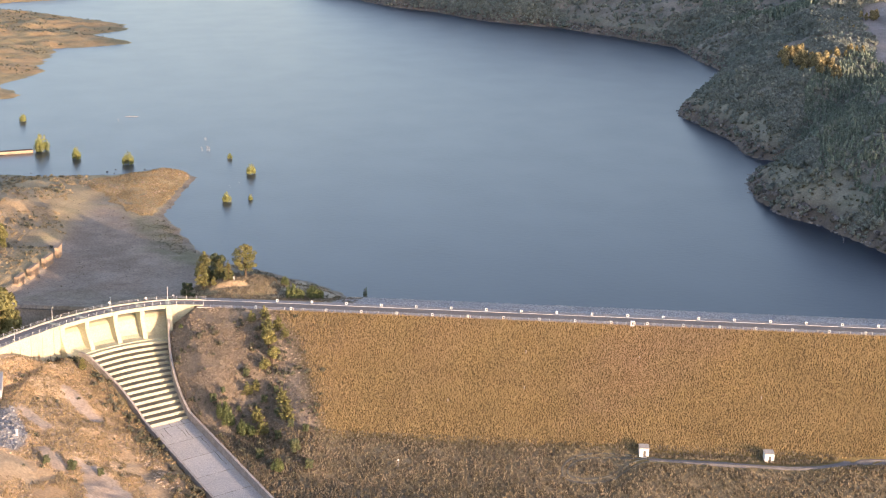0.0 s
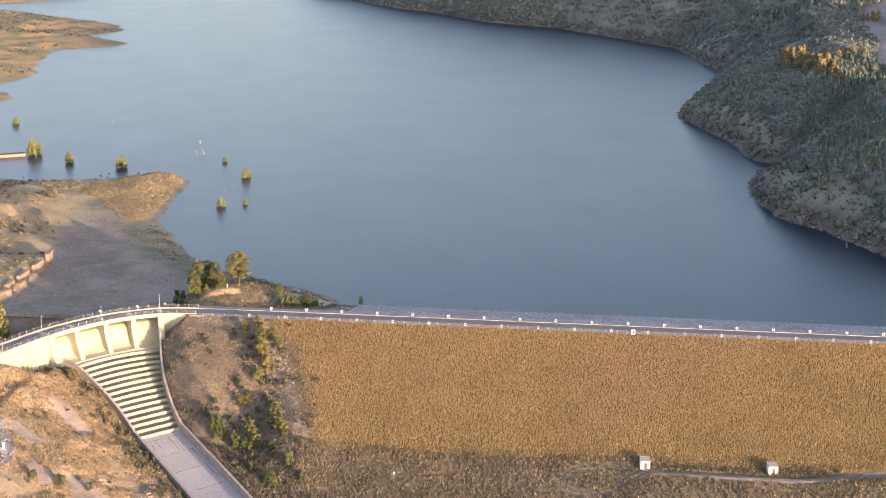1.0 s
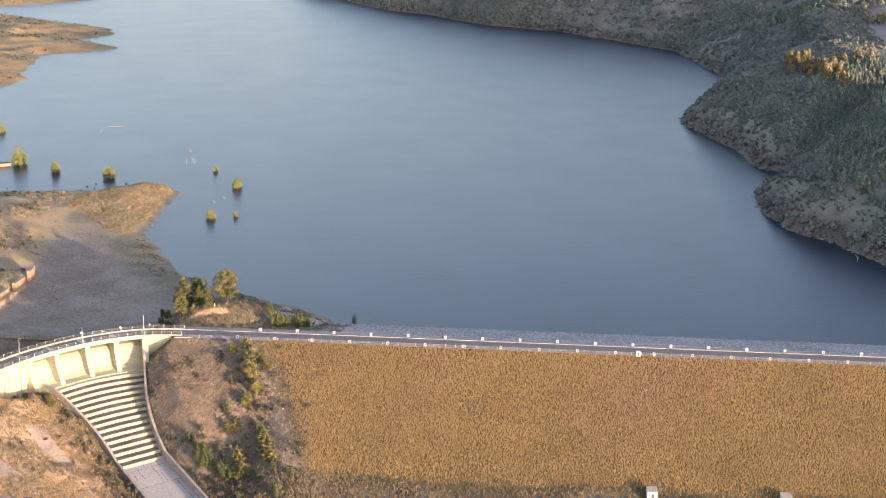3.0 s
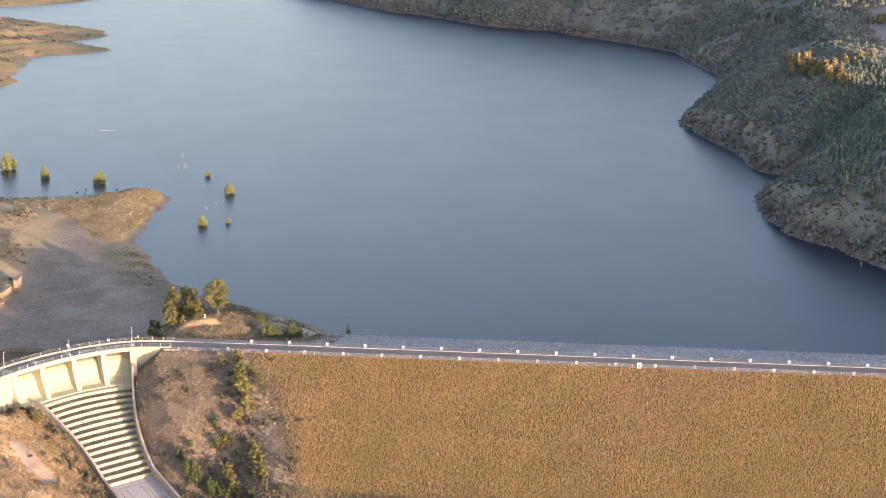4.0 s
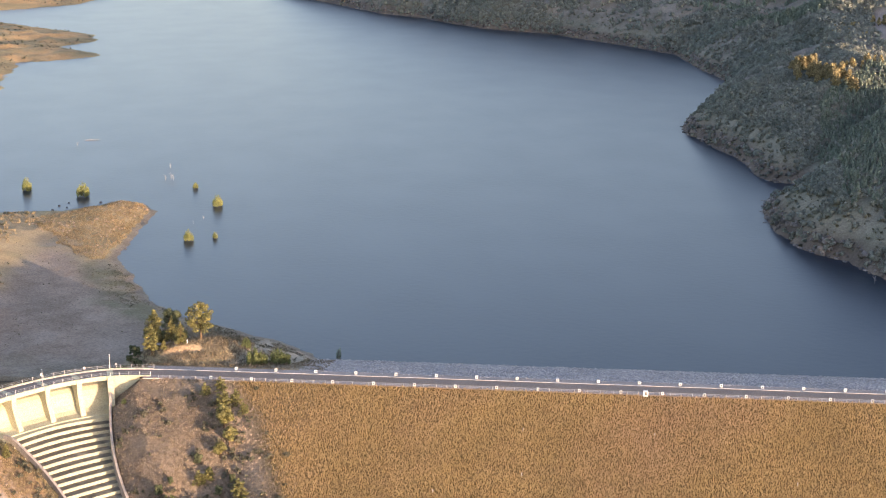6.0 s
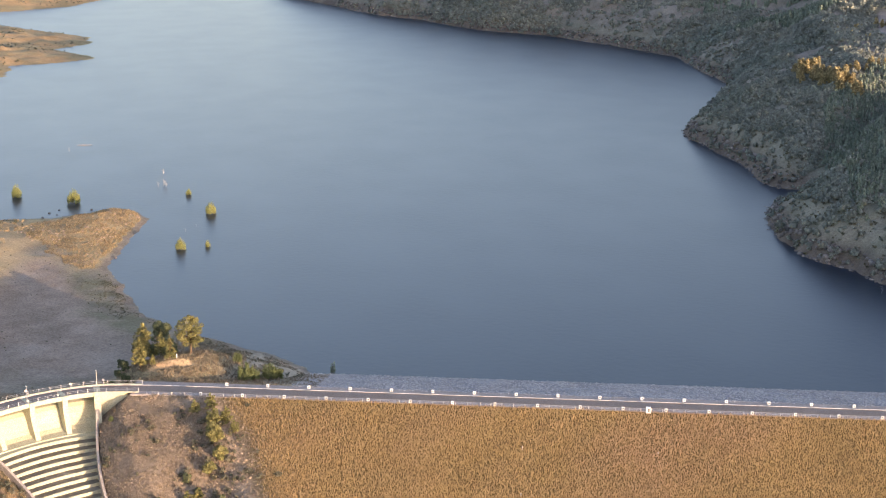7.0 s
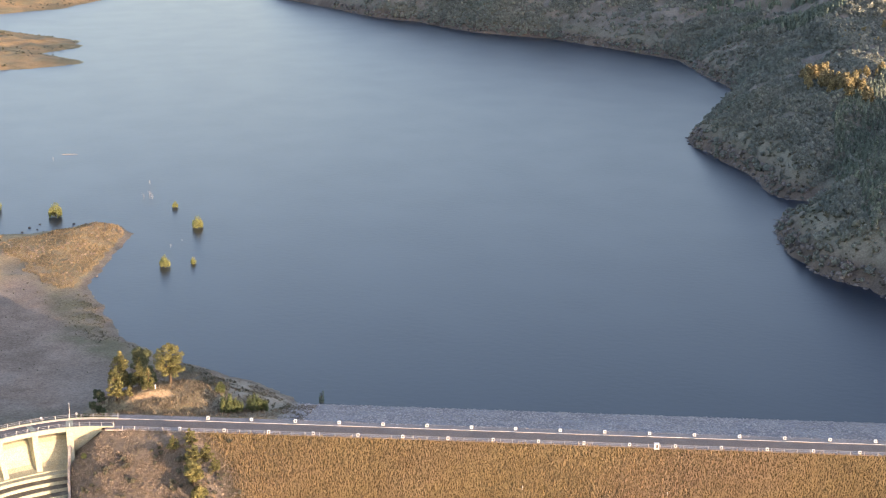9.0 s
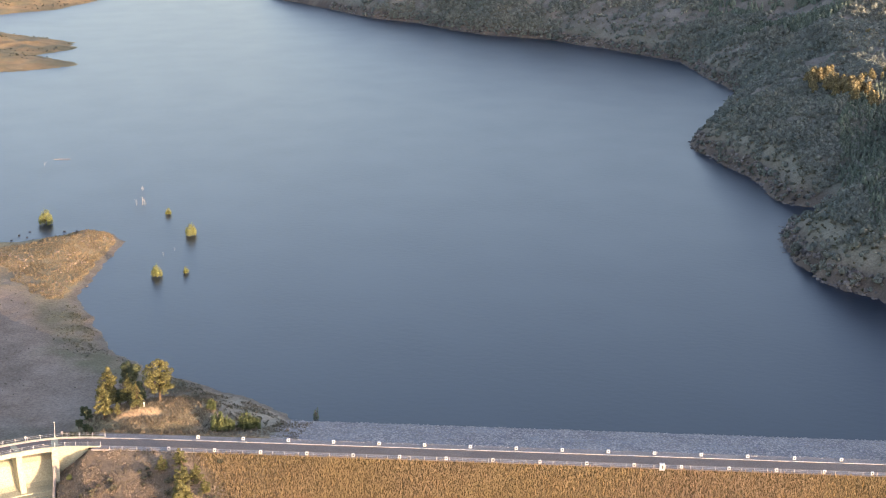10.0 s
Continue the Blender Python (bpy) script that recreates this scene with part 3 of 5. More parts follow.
water = big_mesh("water", np.stack([WX, WY, 0 * WX], -1).reshape(-1, 3), np.stack([idx[:-1, :-1], idx[:-1, 1:], idx[1:, 1:], idx[1:, :-1]], -1).reshape(-1, 4), M_WATER)
tagged(water, "calm blue reservoir water ruffled by wind", "water", kind="structure")


def ground_z(x, y):
    return float(height(np.array([x]), np.array([y]))[0][0])


# ---- road over dam and bridge ----
def normals(line):
    d = np.gradient(line, axis=0)
    d /= np.linalg.norm(d, axis=1)[:, None]
    return np.stack([-d[:, 1], d[:, 0]], 1)


RN = normals(ROAD)  # points to the downstream side where the road runs towards the spillway


def strip(name, line, nrm, a, b, z0, z1, material, label="", parent=None):
    """A slab along a line between the offsets a and b."""
    g = Geo()
    rows = []
    for p, n in zip(line, nrm):
        pa, pb = p + n * a, p + n * b
        rows.append([(pa[0], pa[1], z0), (pb[0], pb[1], z0), (pb[0], pb[1], z1), (pa[0], pa[1], z1)])
    return g.loft(rows).ob(name, material, parent, label)


road = strip("road", ROAD, RN, -2.55, 2.45, CREST - 0.12, CREST + 0.06, M_ASPHALT)
tagged(road, "narrow worn grey asphalt road along the dam crest", "road", kind="structure")
east = ROAD[:, 0] > -27
tagged(strip("road_shoulder_upstream", ROAD[east], RN[east], -6.0, -3.0, CREST - 0.3, CREST + 0.03, M_SHOULDER), "pale gravel shoulder beside the crest road", "shoulder", kind="structure")
tagged(strip("road_shoulder_downstream", ROAD[east], RN[east], 2.451, 5.1, CREST - 0.3, CREST + 0.03, M_SHOULDER), "pale gravel shoulder beside the crest road", "shoulder", kind="structure")
tagged(strip("kerb", ROAD[::2], RN[::2], -3.0, -2.551, CREST - 0.2, CREST + 0.17, M_KERB), "low worn whitish concrete kerb along the road", "kerb", kind="structure")
span = (ROAD[:, 0] < -24) & (ROAD[:, 1] > -66)
BR, BN = ROAD[span], RN[span]


# ---- spillway: bridge, weir, stepped chute ----
def near_index(p):
    return int(np.argmin(np.hypot(*(BR + BN * 3.3 - np.array(p)).T)))


STAND = [near_index(p) for p in ((-35.7, -8.0), (-44.0, -13.4), (-52.0, -19.3), (-58.0, -28.7), (-63.9, -37.0))]


def br(i, r, z, side=0.0):
    """A point at station i of the bridge: r metres downstream, z up, side metres along the road."""
    t = np.array((-BN[i][1], BN[i][0]))
    p = BR[i] + BN[i] * r + t * side
    return (p[0], p[1], z)


bridge = thing("spillway_bridge", "curved pale concrete road bridge on three piers over the spillway", "bridge", kind="structure")
deck_line = slice(STAND[0] - 2, STAND[4] + 3)
strip("deck", BR[deck_line], BN[deck_line], -3.6, 3.5, CREST - 0.95, CREST - 0.13, M_CONCRETE, "", bridge)
strip("edge_beam", BR, BN, 3.0, 3.55, CREST - 0.125, CREST + 0.32, M_CONCRETE, "pale raised concrete edge beam", bridge)
strip("edge_beam", BR, BN, -3.6, -3.0, CREST - 0.125, CREST + 0.32, M_CONCRETE, "pale raised concrete edge beam", bridge)
strip("walkway", BR, BN, 2.46, 2.99, CREST - 0.1, CREST + 0.18, M_KERB, "", bridge)
for k, i in enumerate(STAND):
    t = 0.75 if 0 < k < 4 else 0.9
    prof = [(-3.4, -4.5), (6.9, -4.5), (6.7, -2.6), (4.6, 1.8), (3.75, 4.0), (3.75, CREST + 0.25), (-3.4, CREST + 0.05)]
    if k == 0:
        prof = [(-3.4, -6.0), (9.0, -6.0), (9.0, 0.2), (4.6, 4.2), (3.75, CREST + 0.25), (-3.4, CREST + 0.05)]
    Geo().loft([[br(i, r, z, -t) for r, z in prof], [br(i, r, z, t) for r, z in prof]]).ob("pier" if 0 < k < 4 else "abutment", M_CONCRETE, bridge)
wl = slice(STAND[4], len(BR))
strip("retaining_wall", BR[wl], BN[wl], 2.9, 3.5, -5.0, CREST - 0.126, M_CONCRETE, "tall plain pale concrete retaining wall", bridge)
for q in (4, 9, 14, 19, 24):
    if STAND[4] + q < len(BR):
        Geo().loft([[br(STAND[4] + q, r, z, -0.22) for r, z in ((3.45, -4.0), (3.72, -4.0), (3.72, CREST - 0.3), (3.45, CREST - 0.3))], [br(STAND[4] + q, r, z, 0.22) for r, z in ((3.45, -4.0), (3.72, -4.0), (3.72, CREST - 0.3), (3.45, CREST - 0.3))]]).ob("pilaster", M_CONCRETE, bridge)
# sloping wing wall on the dam side
i0 = STAND[0]
wing = Geo()
top = [br(max(i0 - k, 0), 3.2, CREST - 0.13) for k in range(0, 10, 3)]
low = [(p[0], p[1], z) for p, z in zip(top, (-4.0, 0.5, 3.6, 6.2))]
off = [BN[max(i0 - k, 0)] * 0.5 for k in range(0, 10, 3)]
wing.loft([[t, b, (b[0] - o[0], b[1] - o[1], b[2]), (t[0] - o[0], t[1] - o[1], t[2])] for t, b, o in zip(top, low, off)])
wing.ob("wing_wall", M_CONCRETE, bridge, "stepped sunlit concrete wing wall")

weir = thing("spillway_weir", "smooth rounded pale concrete overflow weir between the piers", "weir", kind="structure")
OGEE = [(-4.5, -5.0), (-4.3, 2.8), (-3.4, 3.8), (-2.2, 4.1), (-0.9, 3.8), (0.2, 2.9), (1.1, 1.4), (1.9, -0.3), (2.9, -1.7), (4.4, -2.45), (7.4, -2.75), (7.4, -5.0)]
for a, b in zip(STAND[:-1], STAND[1:]):
    Geo().loft([[br(i, r, z) for r, z in OGEE] for i in range(a, b + 1)]).ob("weir_bay", M_CONCRETE, weir, smoothed=False)

chute = thing("spillway_chute", "stepped concrete spillway chute with curved side walls", "spillway", kind="structure")
STEPS = 15


def step_edge(k, w):
    """How far down the chute the lip of step k lies, w metres off its axis."""
    u = k / STEPS
    a = -41.7 * (1 - u)
    return a - 0.165 * w + 0.0131 * (1 - u) * w * w


for k in range(STEPS):
    z = -3.0 - 14.0 / STEPS * k
    wide = float(chute_half(-41.7 * (1 - (k + 0.5) / STEPS))) + 0.25
    rows = []
    for w in np.linspace(-wide, wide, 13):
        s0, s1 = step_edge(k, w) - (0.3 if k else 3.0), step_edge(k + 1, w)
        jog = 0.04 * math.sin(7.1 * w + k)
        (ax, ay), (bx, by) = on_chute(s0, w), on_chute(s1, w)
        rows.append([(ax, ay, z), (bx, by, z - 0.06), (bx, by, z - 1.3 + jog), (ax, ay, z - 1.3)])
    step = Geo().loft(rows).ob("step", M_CONCRETE, chute)
    # Dark skin on each tread: algae, plus grazing-sun shade in its colour.
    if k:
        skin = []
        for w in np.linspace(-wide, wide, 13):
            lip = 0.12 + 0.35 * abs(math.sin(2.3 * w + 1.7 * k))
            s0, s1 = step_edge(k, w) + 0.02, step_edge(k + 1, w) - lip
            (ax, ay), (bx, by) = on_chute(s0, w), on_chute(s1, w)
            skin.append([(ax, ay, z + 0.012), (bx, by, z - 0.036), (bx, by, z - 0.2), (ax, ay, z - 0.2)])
        Geo().loft(skin).ob("tread", M_TREAD, step, "tread darkened by algae and painted-in shade")
seams = [0, 2.6, 13, 24, 36, 48, 62, 78, 98, 124, 150]
for a, b in zip(seams[:-1], seams[1:]):
    for w0, w1 in ((-7.3, -2.45), (-2.35, 2.35), (2.45, 7.3)) if a == 0 else ((-7.3, 7.3),):
        rows = []
        for s in (a + 0.07, b - 0.07):
            k0, k1 = step_edge(STEPS, w0), step_edge(STEPS, w1)
            (ax, ay), (bx, by) = on_chute(s + k0, w0), on_chute(s + k1, w1)
            z0 = float(chute_floor(max(s, 0.01)))
            rows.append([(ax, ay, z0), (bx, by, z0), (bx, by, z0 - 0.6), (ax, ay, z0 - 0.6)])
        Geo().loft(rows).ob("floor_slab", M_CONCRETE_OLD, chute)
for k, (a, w0, w1) in enumerate([(2.6, -7.2, 7.2), (13, -7.2, 7.2), (24, -7.2, 7.2), (36, -7.2, 7.2), (48, -7.2, 7.2)]):
    rows = []
    for w in np.linspace(w0, w1, 15):
        wide = 0.10 + 0.07 * math.sin(5.0 * w + 2 * k)
        s = a + step_edge(STEPS, w)
        z0 = float(chute_floor(a))
        (ax, ay), (bx, by) = on_chute(s - wide, w), on_chute(s + wide, w)
        rows.append([(ax, ay, z0 + 0.02), (bx, by, z0 + 0.006), (bx, by, z0 - 0.2), (ax, ay, z0 - 0.2)])
    Geo().loft(rows).ob("joint", M_JOINT, chute, "dark weathered joint")
for k, (w, a, b) in enumerate(((-2.4, 2.8, 8.5), (2.2, 3.5, 11.5), (3.4, 6.0, 12.5), (-4.6, 5.0, 9.0), (5.9, 13.5, 33.0), (0.3, 0.3, 2.5), (4.6, 0.3, 2.5))):
    rows = []
    for s in np.linspace(a, b, 12):
        wide = 0.07 + 0.05 * math.sin(3.1 * s + k)
        w2 = w + 0.12 * math.sin(0.9 * s + k)
        z0 = float(chute_floor(s)) + 0.03
        (ax, ay), (bx, by) = on_chute(s + step_edge(STEPS, w), w2 - wide), on_chute(s + step_edge(STEPS, w), w2 + wide)
        rows.append([(ax, ay, z0), (bx, by, z0), (bx, by, z0 - 0.2), (ax, ay, z0 - 0.2)])
    Geo().loft(rows).ob("crack", M_TREAD, chute, "dark crack along the chute floor")
for side in (-1, 1):
    rows = []
    for s in np.concatenate([np.arange(-43 if side > 0 else -36.5, 0, 1.5), np.arange(0, 151, 5)]):
        w = side * (float(chute_half(s)) + 0.05)
        wo = w + side * 0.75
        zf = float(chute_floor(s))
        zt = zf + 2.5 + (4.0 * float(smooth(-36, -43, s)) if side > 0 else -1.2 * float(smooth(-32, -37, s)))
        (ax, ay), (bx, by) = on_chute(s, w), on_chute(s, wo)
        rows.append([(ax, ay, zf - 1.6), (bx, by, zf - 1.6), (bx, by, zt), (ax, ay, zt)])
    Geo().loft(rows).ob("side_wall", M_WALLTOP, chute, "long weathered chute side wall")


def railing(name, line, nrm, off, step, label, zbase, tall=1.0):
    """Posts with two rails along a line."""
    base = thing(name, label, "railing", (*line[0], 0))
    inv = Matrix.Translation((-line[0][0], -line[0][1], 0))
    pts = line + nrm * off
    post = Geo().tube([(0, 0, 0), (0, 0, tall + 0.12)], 0.075, 5).box((0, 0, 0), (0.22, 0.22, 0.05))
    first = None
    run = 1e9
    for i in range(len(pts)):
        if i:
            run += np.linalg.norm(pts[i] - pts[i - 1])
        if run >= step:
            run = 0.0
            if first is None:
                first = post.ob("post", M_STEEL, base)
                ob = first
            else:
                ob = new("post", first.data)
                ob.parent = base
            ob.location = (pts[i][0] - line[0][0], pts[i][1] - line[0][1], zbase)
    for h in (tall * 0.52, tall * 0.97):
        g = Geo().tube([(p[0] - line[0][0], p[1] - line[0][1], zbase + h) for p in pts[::3]], 0.028, 5)
        g.ob("rail", M_STEEL, base)
    return base


railing("bridge_railing", BR, BN, 3.28, 2.5, "grey steel post and rail railing on the bridge edge", CREST + 0.32)
railing("bridge_railing", BR, BN, -3.3, 2.5, "grey steel post and rail railing on the far bridge edge", CREST + 0.32)
fence_line = ROAD[(ROAD[:, 0] < 270) & (ROAD[:, 0] > -22)]
railing("crest_fence", fence_line, normals(fence_line), 4.95, 3.0, "thin grey post and wire fence above the grassy dam face", CREST, 0.85)


# ---- white blocks along the crest ----
def crest_block():
    e = thing("parapet_block", "small white painted concrete block with a bare grey face", "block", group="white blocks along the crest road")
    Geo().box((0, 0, -0.05), (1.05, 0.6, 0.2)).ob("plinth", M_KERB, e)
    g = Geo().box((-0.34, 0, 0.15), (0.24, 0.46, 0.9), chamfer=0.03).box((0.36, 0, 0.15), (0.2, 0.46, 0.9), chamfer=0.03)
    g.box((0.02, 0, 0.8), (0.478, 0.46, 0.25)).box((0.02, 0, 0.15), (0.478, 0.46, 0.15))
    g.ob("body", M_WHITE, e)
    Geo().box((0.02, 0.06, 0.301), (0.476, 0.3, 0.498)).ob("panel", M_NICHE, e, "bare grey recessed panel")
    return e


proto = crest_block()
proto.location, proto.scale = (0, 0.85, CREST + 0.05), (0.84, 0.84, 0.84)
for k in range(1, 22):
    copy_thing(proto, pose(12 * k, 0.85, CREST + 0.05, 0, 0, 0))
for k in range(0, 22):
    copy_thing(proto, pose(12 * k - 5.85, -7.8, CREST + 0.05, 0, 0, 0))


# ---- lamps, cabinet, huts, markers ----
def street_lamp():
    e = thing("street_lamp", "slim grey steel lamp post standing by the bridge railing", "lamp", group="lamps on the bridge")
    Geo().box((0, 0, 0), (0.35, 0.35, 0.25), chamfer=0.05).ob("base", M_CONCRETE, e)
    Geo().tube([(0, 0, 0.2), (0, 0, 2.2), (0, 0, 4.3)], [0.09, 0.075, 0.055], 8).ob("pole", M_STEEL, e)
    g = Geo().tube([(0, 0, 4.25), (0.1, 0, 4.42), (0.45, 0, 4.5)], [0.05, 0.045, 0.04], 6)
    g.ob("arm", M_STEEL, e)
    Geo().box((0.55, 0, 4.42), (0.5, 0.26, 0.14), chamfer=0.04).ob("lantern", M_LAMPGLASS, e)
    return e


lamp = street_lamp()
lamp.matrix_basis = pose(-37.4, -2.5, CREST + 0.32, 0, 0, -80)
copy_thing(lamp, pose(-52.6, -18.9, CREST + 0.32, 0, 0, 120))
copy_thing(lamp, pose(-68.6, -31.4, CREST + 0.32, 0, 0, -40))
copy_thing(lamp, pose(-72.9, -55.5, CREST + 0.32, 0, 0, 160))


def road_sign(x, y, turn):
    e = thing("road_sign", "round pale road sign on a short post by the railing", "sign", (x, y, CREST + 0.03), group="signs on the bridge")
    e.rotation_euler = (0, 0, radians(turn))
    Geo().tube([(0, 0, 0), (0, 0, 1.7)], 0.04, 6).ob("post", M_STEEL, e)
    Geo().tube([(0, -0.06, 1.75), (0, -0.035, 1.75)], 0.34, 14).ob("disc", M_STEEL, e)


road_sign(-35.4, -2.55, 0)
road_sign(-43.8, -7.0, 20)
road_sign(-54.5, -14.0, 35)

e = thing("control_cabinet", "small white control cabinet at the edge of the dam crest", "cabinet", (121.2, -8.3, CREST - 0.25))
Geo().box((0, 0, -0.3), (1.5, 1.1, 0.45)).ob("plinth", M_KERB, e)
Geo().box((0, 0, 0.15), (1.2, 0.8, 1.35), chamfer=0.03).ob("body", M_WHITE, e)
Geo().box((0, 0, 1.5), (1.4, 1.0, 0.1), chamfer=0.03).ob("roof", M_WHITE, e)
Geo().box((0.1, -0.42, 0.3), (0.5, 0.04, 1.0)).ob("door", M_NICHE, e, "grey metal door")


def hut(x, y, turn):
    z = CREST - 59.5 * 0.374
    e = thing("instrument_hut", "small white rendered hut with a sloping roof at the dam toe", "hut", (x, y, z), group="huts at the dam toe")
    e.rotation_euler = (0, 0, radians(turn))
    w, dpt, h = 2.75, 3.0, 2.5
    g = Geo().add(
        [(-w / 2, -dpt / 2, -0.6), (w / 2, -dpt / 2, -0.6), (w / 2, dpt / 2, -0.6), (-w / 2, dpt / 2, -0.6), (-w / 2, -dpt / 2, h), (w / 2, -dpt / 2, h), (w / 2, dpt / 2, h + 0.25), (-w / 2, dpt / 2, h + 0.25)],
        [(3, 2, 1, 0), (4, 5, 6, 7), (0, 1, 5, 4), (1, 2, 6, 5), (2, 3, 7, 6), (3, 0, 4, 7)],
    )
    g.ob("wall", M_WHITE, e)
    o = 0.12
    g = Geo().add(
        [(-w / 2 - o, -dpt / 2 - o, h + 0.004), (w / 2 + o, -dpt / 2 - o, h + 0.004), (w / 2 + o, dpt / 2 + o, h + 0.28), (-w / 2 - o, dpt / 2 + o, h + 0.28), (-w / 2 - o, -dpt / 2 - o, h + 0.15), (w / 2 + o, -dpt / 2 - o, h + 0.15), (w / 2 + o, dpt / 2 + o, h + 0.43), (-w / 2 - o, dpt / 2 + o, h + 0.43)],
        [(3, 2, 1, 0), (4, 5, 6, 7), (0, 1, 5, 4), (1, 2, 6, 5), (2, 3, 7, 6), (3, 0, 4, 7)],
    )
    g.ob("roof", M_ROOF, e, "flat pale brown concrete roof slab")
    door = Geo().box((0.1, -dpt / 2 - 0.02, 0.02), (0.8, 0.06, 1.9)).ob("door", M_NICHE, e, "grey metal door")
    Geo().box((0.38, -dpt / 2 - 0.08, 0.95), (0.06, 0.08, 0.16)).ob("handle", M_STEEL, door)
    Geo().box((0, -dpt / 2 - 0.5, -0.5), (1.6, 0.9, 0.5)).ob("doorstep", M_KERB, e)


hut(122.7, -68.1, 3)
hut(159.8, -67.9, 4)

marks = [(86.2, -24.6), (123.0, -24.9), (86.2, -41.7), (160.4, -41.5), (62.5, -48.9)]
for x, y in marks:
    e = thing("survey_marker", "short white survey post in the dry grass of the dam face", "marker", (x, y, ground_z(x, y)), group="survey markers")
    Geo().box((0, 0, -0.3), (0.3, 0.3, 0.4)).ob("footing", M_KERB, e)
    Geo().tube([(0, 0, 0), (0, 0, 1.05)], [0.10, 0.09], 8).ob("post", M_WHITE, e)
x, y = -53.2, -112.5
e = thing("white_bollard", "white painted bollard on the pale gravel patch", "bollard", (x, y, ground_z(x, y)))
Geo().box((0, 0, -0.3), (0.7, 0.7, 0.4)).ob("footing", M_KERB, e)
Geo().tube([(0, 0, 0), (0, 0, 1.7), (0, 0, 1.95)], [0.36, 0.33, 0.15], 10).ob("post", M_WHITE, e)
x, y = 49.8, -78.5
e = thing("sign_post", "thin pale pole with a small plate in the scrub", "pole", (x, y, ground_z(x, y)))
Geo().tube([(0, 0, -0.2), (0, 0, 3.4)], 0.06, 6).ob("pole", M_STEEL, e)
Geo().box((0, -0.05, 2.7), (0.5, 0.04, 0.6)).ob("plate", M_KERB, e)

# grey service track past the huts
track = spline([(124, -71.9), (136, -72.0), (144, -72.2), (152.6, -72.5), (159.2, -72.7), (165.8, -72.9), (174.3, -71.4), (183.4, -67.6), (195, -65.9), (230, -64.5), (300, -64.0), (420, -64.0)], 2.0)


def draped(name, line, half, lift, material, parent=None, label="", ragged=0.0):
    """A worn strip that follows the ground, with uneven edges."""
    nn = normals(line)
    wide = half * (1 + ragged * fbm(line[:, 0], line[:, 1], 5, 77, 3))[:, None]
    rows = []
    for w in (-1.0, -0.35, 0.35, 1.0):
        p = line + nn * wide * w
        z = height(p[:, 0], p[:, 1])[0] + (lift if abs(w) < 0.9 else -0.12)
        rows.append(np.stack([p[:, 0], p[:, 1], z], 1))
    g = Geo()
    g.loft([[tuple(r[i]) for r in rows] for i in range(len(line))], closed=False)
    return g.ob(name, material, parent, label)


tagged(draped("service_track", track, 1.55, 0.14, M_TRACK, ragged=0.5), "narrow grey gravel service track below the dam", "track", kind="structure")
LOOP = spline([(127.7, -71.7), (121.2, -69.9), (114.5, -68.9), (107.7, -69.2), (101.8, -71.4), (99.3, -75.0), (100.1, -78.4), (105.9, -79.6), (112.6, -78.0), (116.8, -75.1), (121.8, -72.6), (126.5, -72.0)], 1.0)
turning = thing("turning_loop", "faint looping wheel ruts worn into the toe scrub", "track", kind="structure")
for side in (-0.85, 0.85):
    draped("wheel_rut", LOOP + normals(LOOP) * side, 0.34, 0.12, M_RUT, turning, ragged=0.8)


# ---- trees and bushes ----
def leaves(rng, lobes, count, size, droop=0.0, up=0.0):
    """Small leaf sprays scattered over the shells of lobes (x, y, z, rx, ry, rz). Quads."""
    lobes = np.array(lobes, float)
    share = (lobes[:, 3] * lobes[:, 4] * lobes[:, 5]) ** 0.67
    pick = rng.choice(len(lobes), count, p=share / share.sum())
    d = rng.normal(size=(count, 3))
    d /= np.linalg.norm(d, axis=1)[:, None]
    r = rng.uniform(0.55, 1.08, count) ** 0.6
    c = lobes[pick, :3] + d * lobes[pick, 3:] * r[:, None]
    n = d + rng.normal(0, 0.42, (count, 3))
    n[:, 2] += 0.15
    a = np.cross(n, rng.normal(size=(count, 3)))
    a[:, 2] += up
    a /= np.linalg.norm(a, axis=1)[:, None]
    b = np.cross(n, a)
    b /= np.linalg.norm(b, axis=1)[:, None] + 1e-9
    k = size * rng.uniform(0.6, 1.4, count)[:, None]
    a, b = a * k * 0.75, b * k * 0.5
    v = np.stack([c - a, c - b * 0.9 + a * 0.1, c + a, c + b], 1).reshape(-1, 3)
    return v, np.arange(4 * count).reshape(-1, 4)


def tree(name, label, category, seed, tall, lobes, count, size, leaf, trunk_to, trunk_r, limbs=6, up=0.0, group=""):
    rng = np.random.default_rng(seed)
    e = thing(name, label, category, group=group)
    lean = rng.normal(0, 0.03 * tall, 2)
    top = (lean[0], lean[1], trunk_to)
    Geo().tube([(0, 0, -0.6), (lean[0] * 0.2, lean[1] * 0.2, trunk_to * 0.35), (lean[0] * 0.6, lean[1] * 0.6, trunk_to * 0.7), top], [trunk_r * 1.25, trunk_r, trunk_r * 0.7, trunk_r * 0.25], 7).ob("trunk", M_BARK, e)
    g = Geo()
    for k in range(limbs):
        lb = lobes[k % len(lobes)]
        h = trunk_to * rng.uniform(0.4, 0.85)
        q = (lb[0] * 0.85, lb[1] * 0.85, max(h + 0.2, lb[2] - lb[5] * 0.2))
        s = (lean[0] * h / trunk_to, lean[1] * h / trunk_to, h)
        mid = tuple((a + b) / 2 + rng.normal(0, 0.1) for a, b in zip(s, q))
        g.tube([s, mid, q], [trunk_r * 0.4, trunk_r * 0.28, trunk_r * 0.1], 5)
    g.ob("limbs", M_BARK, e)
    v, f = leaves(rng, lobes, count, size, up=up)
    big_mesh("crown", v, f, leaf, e)
    return e


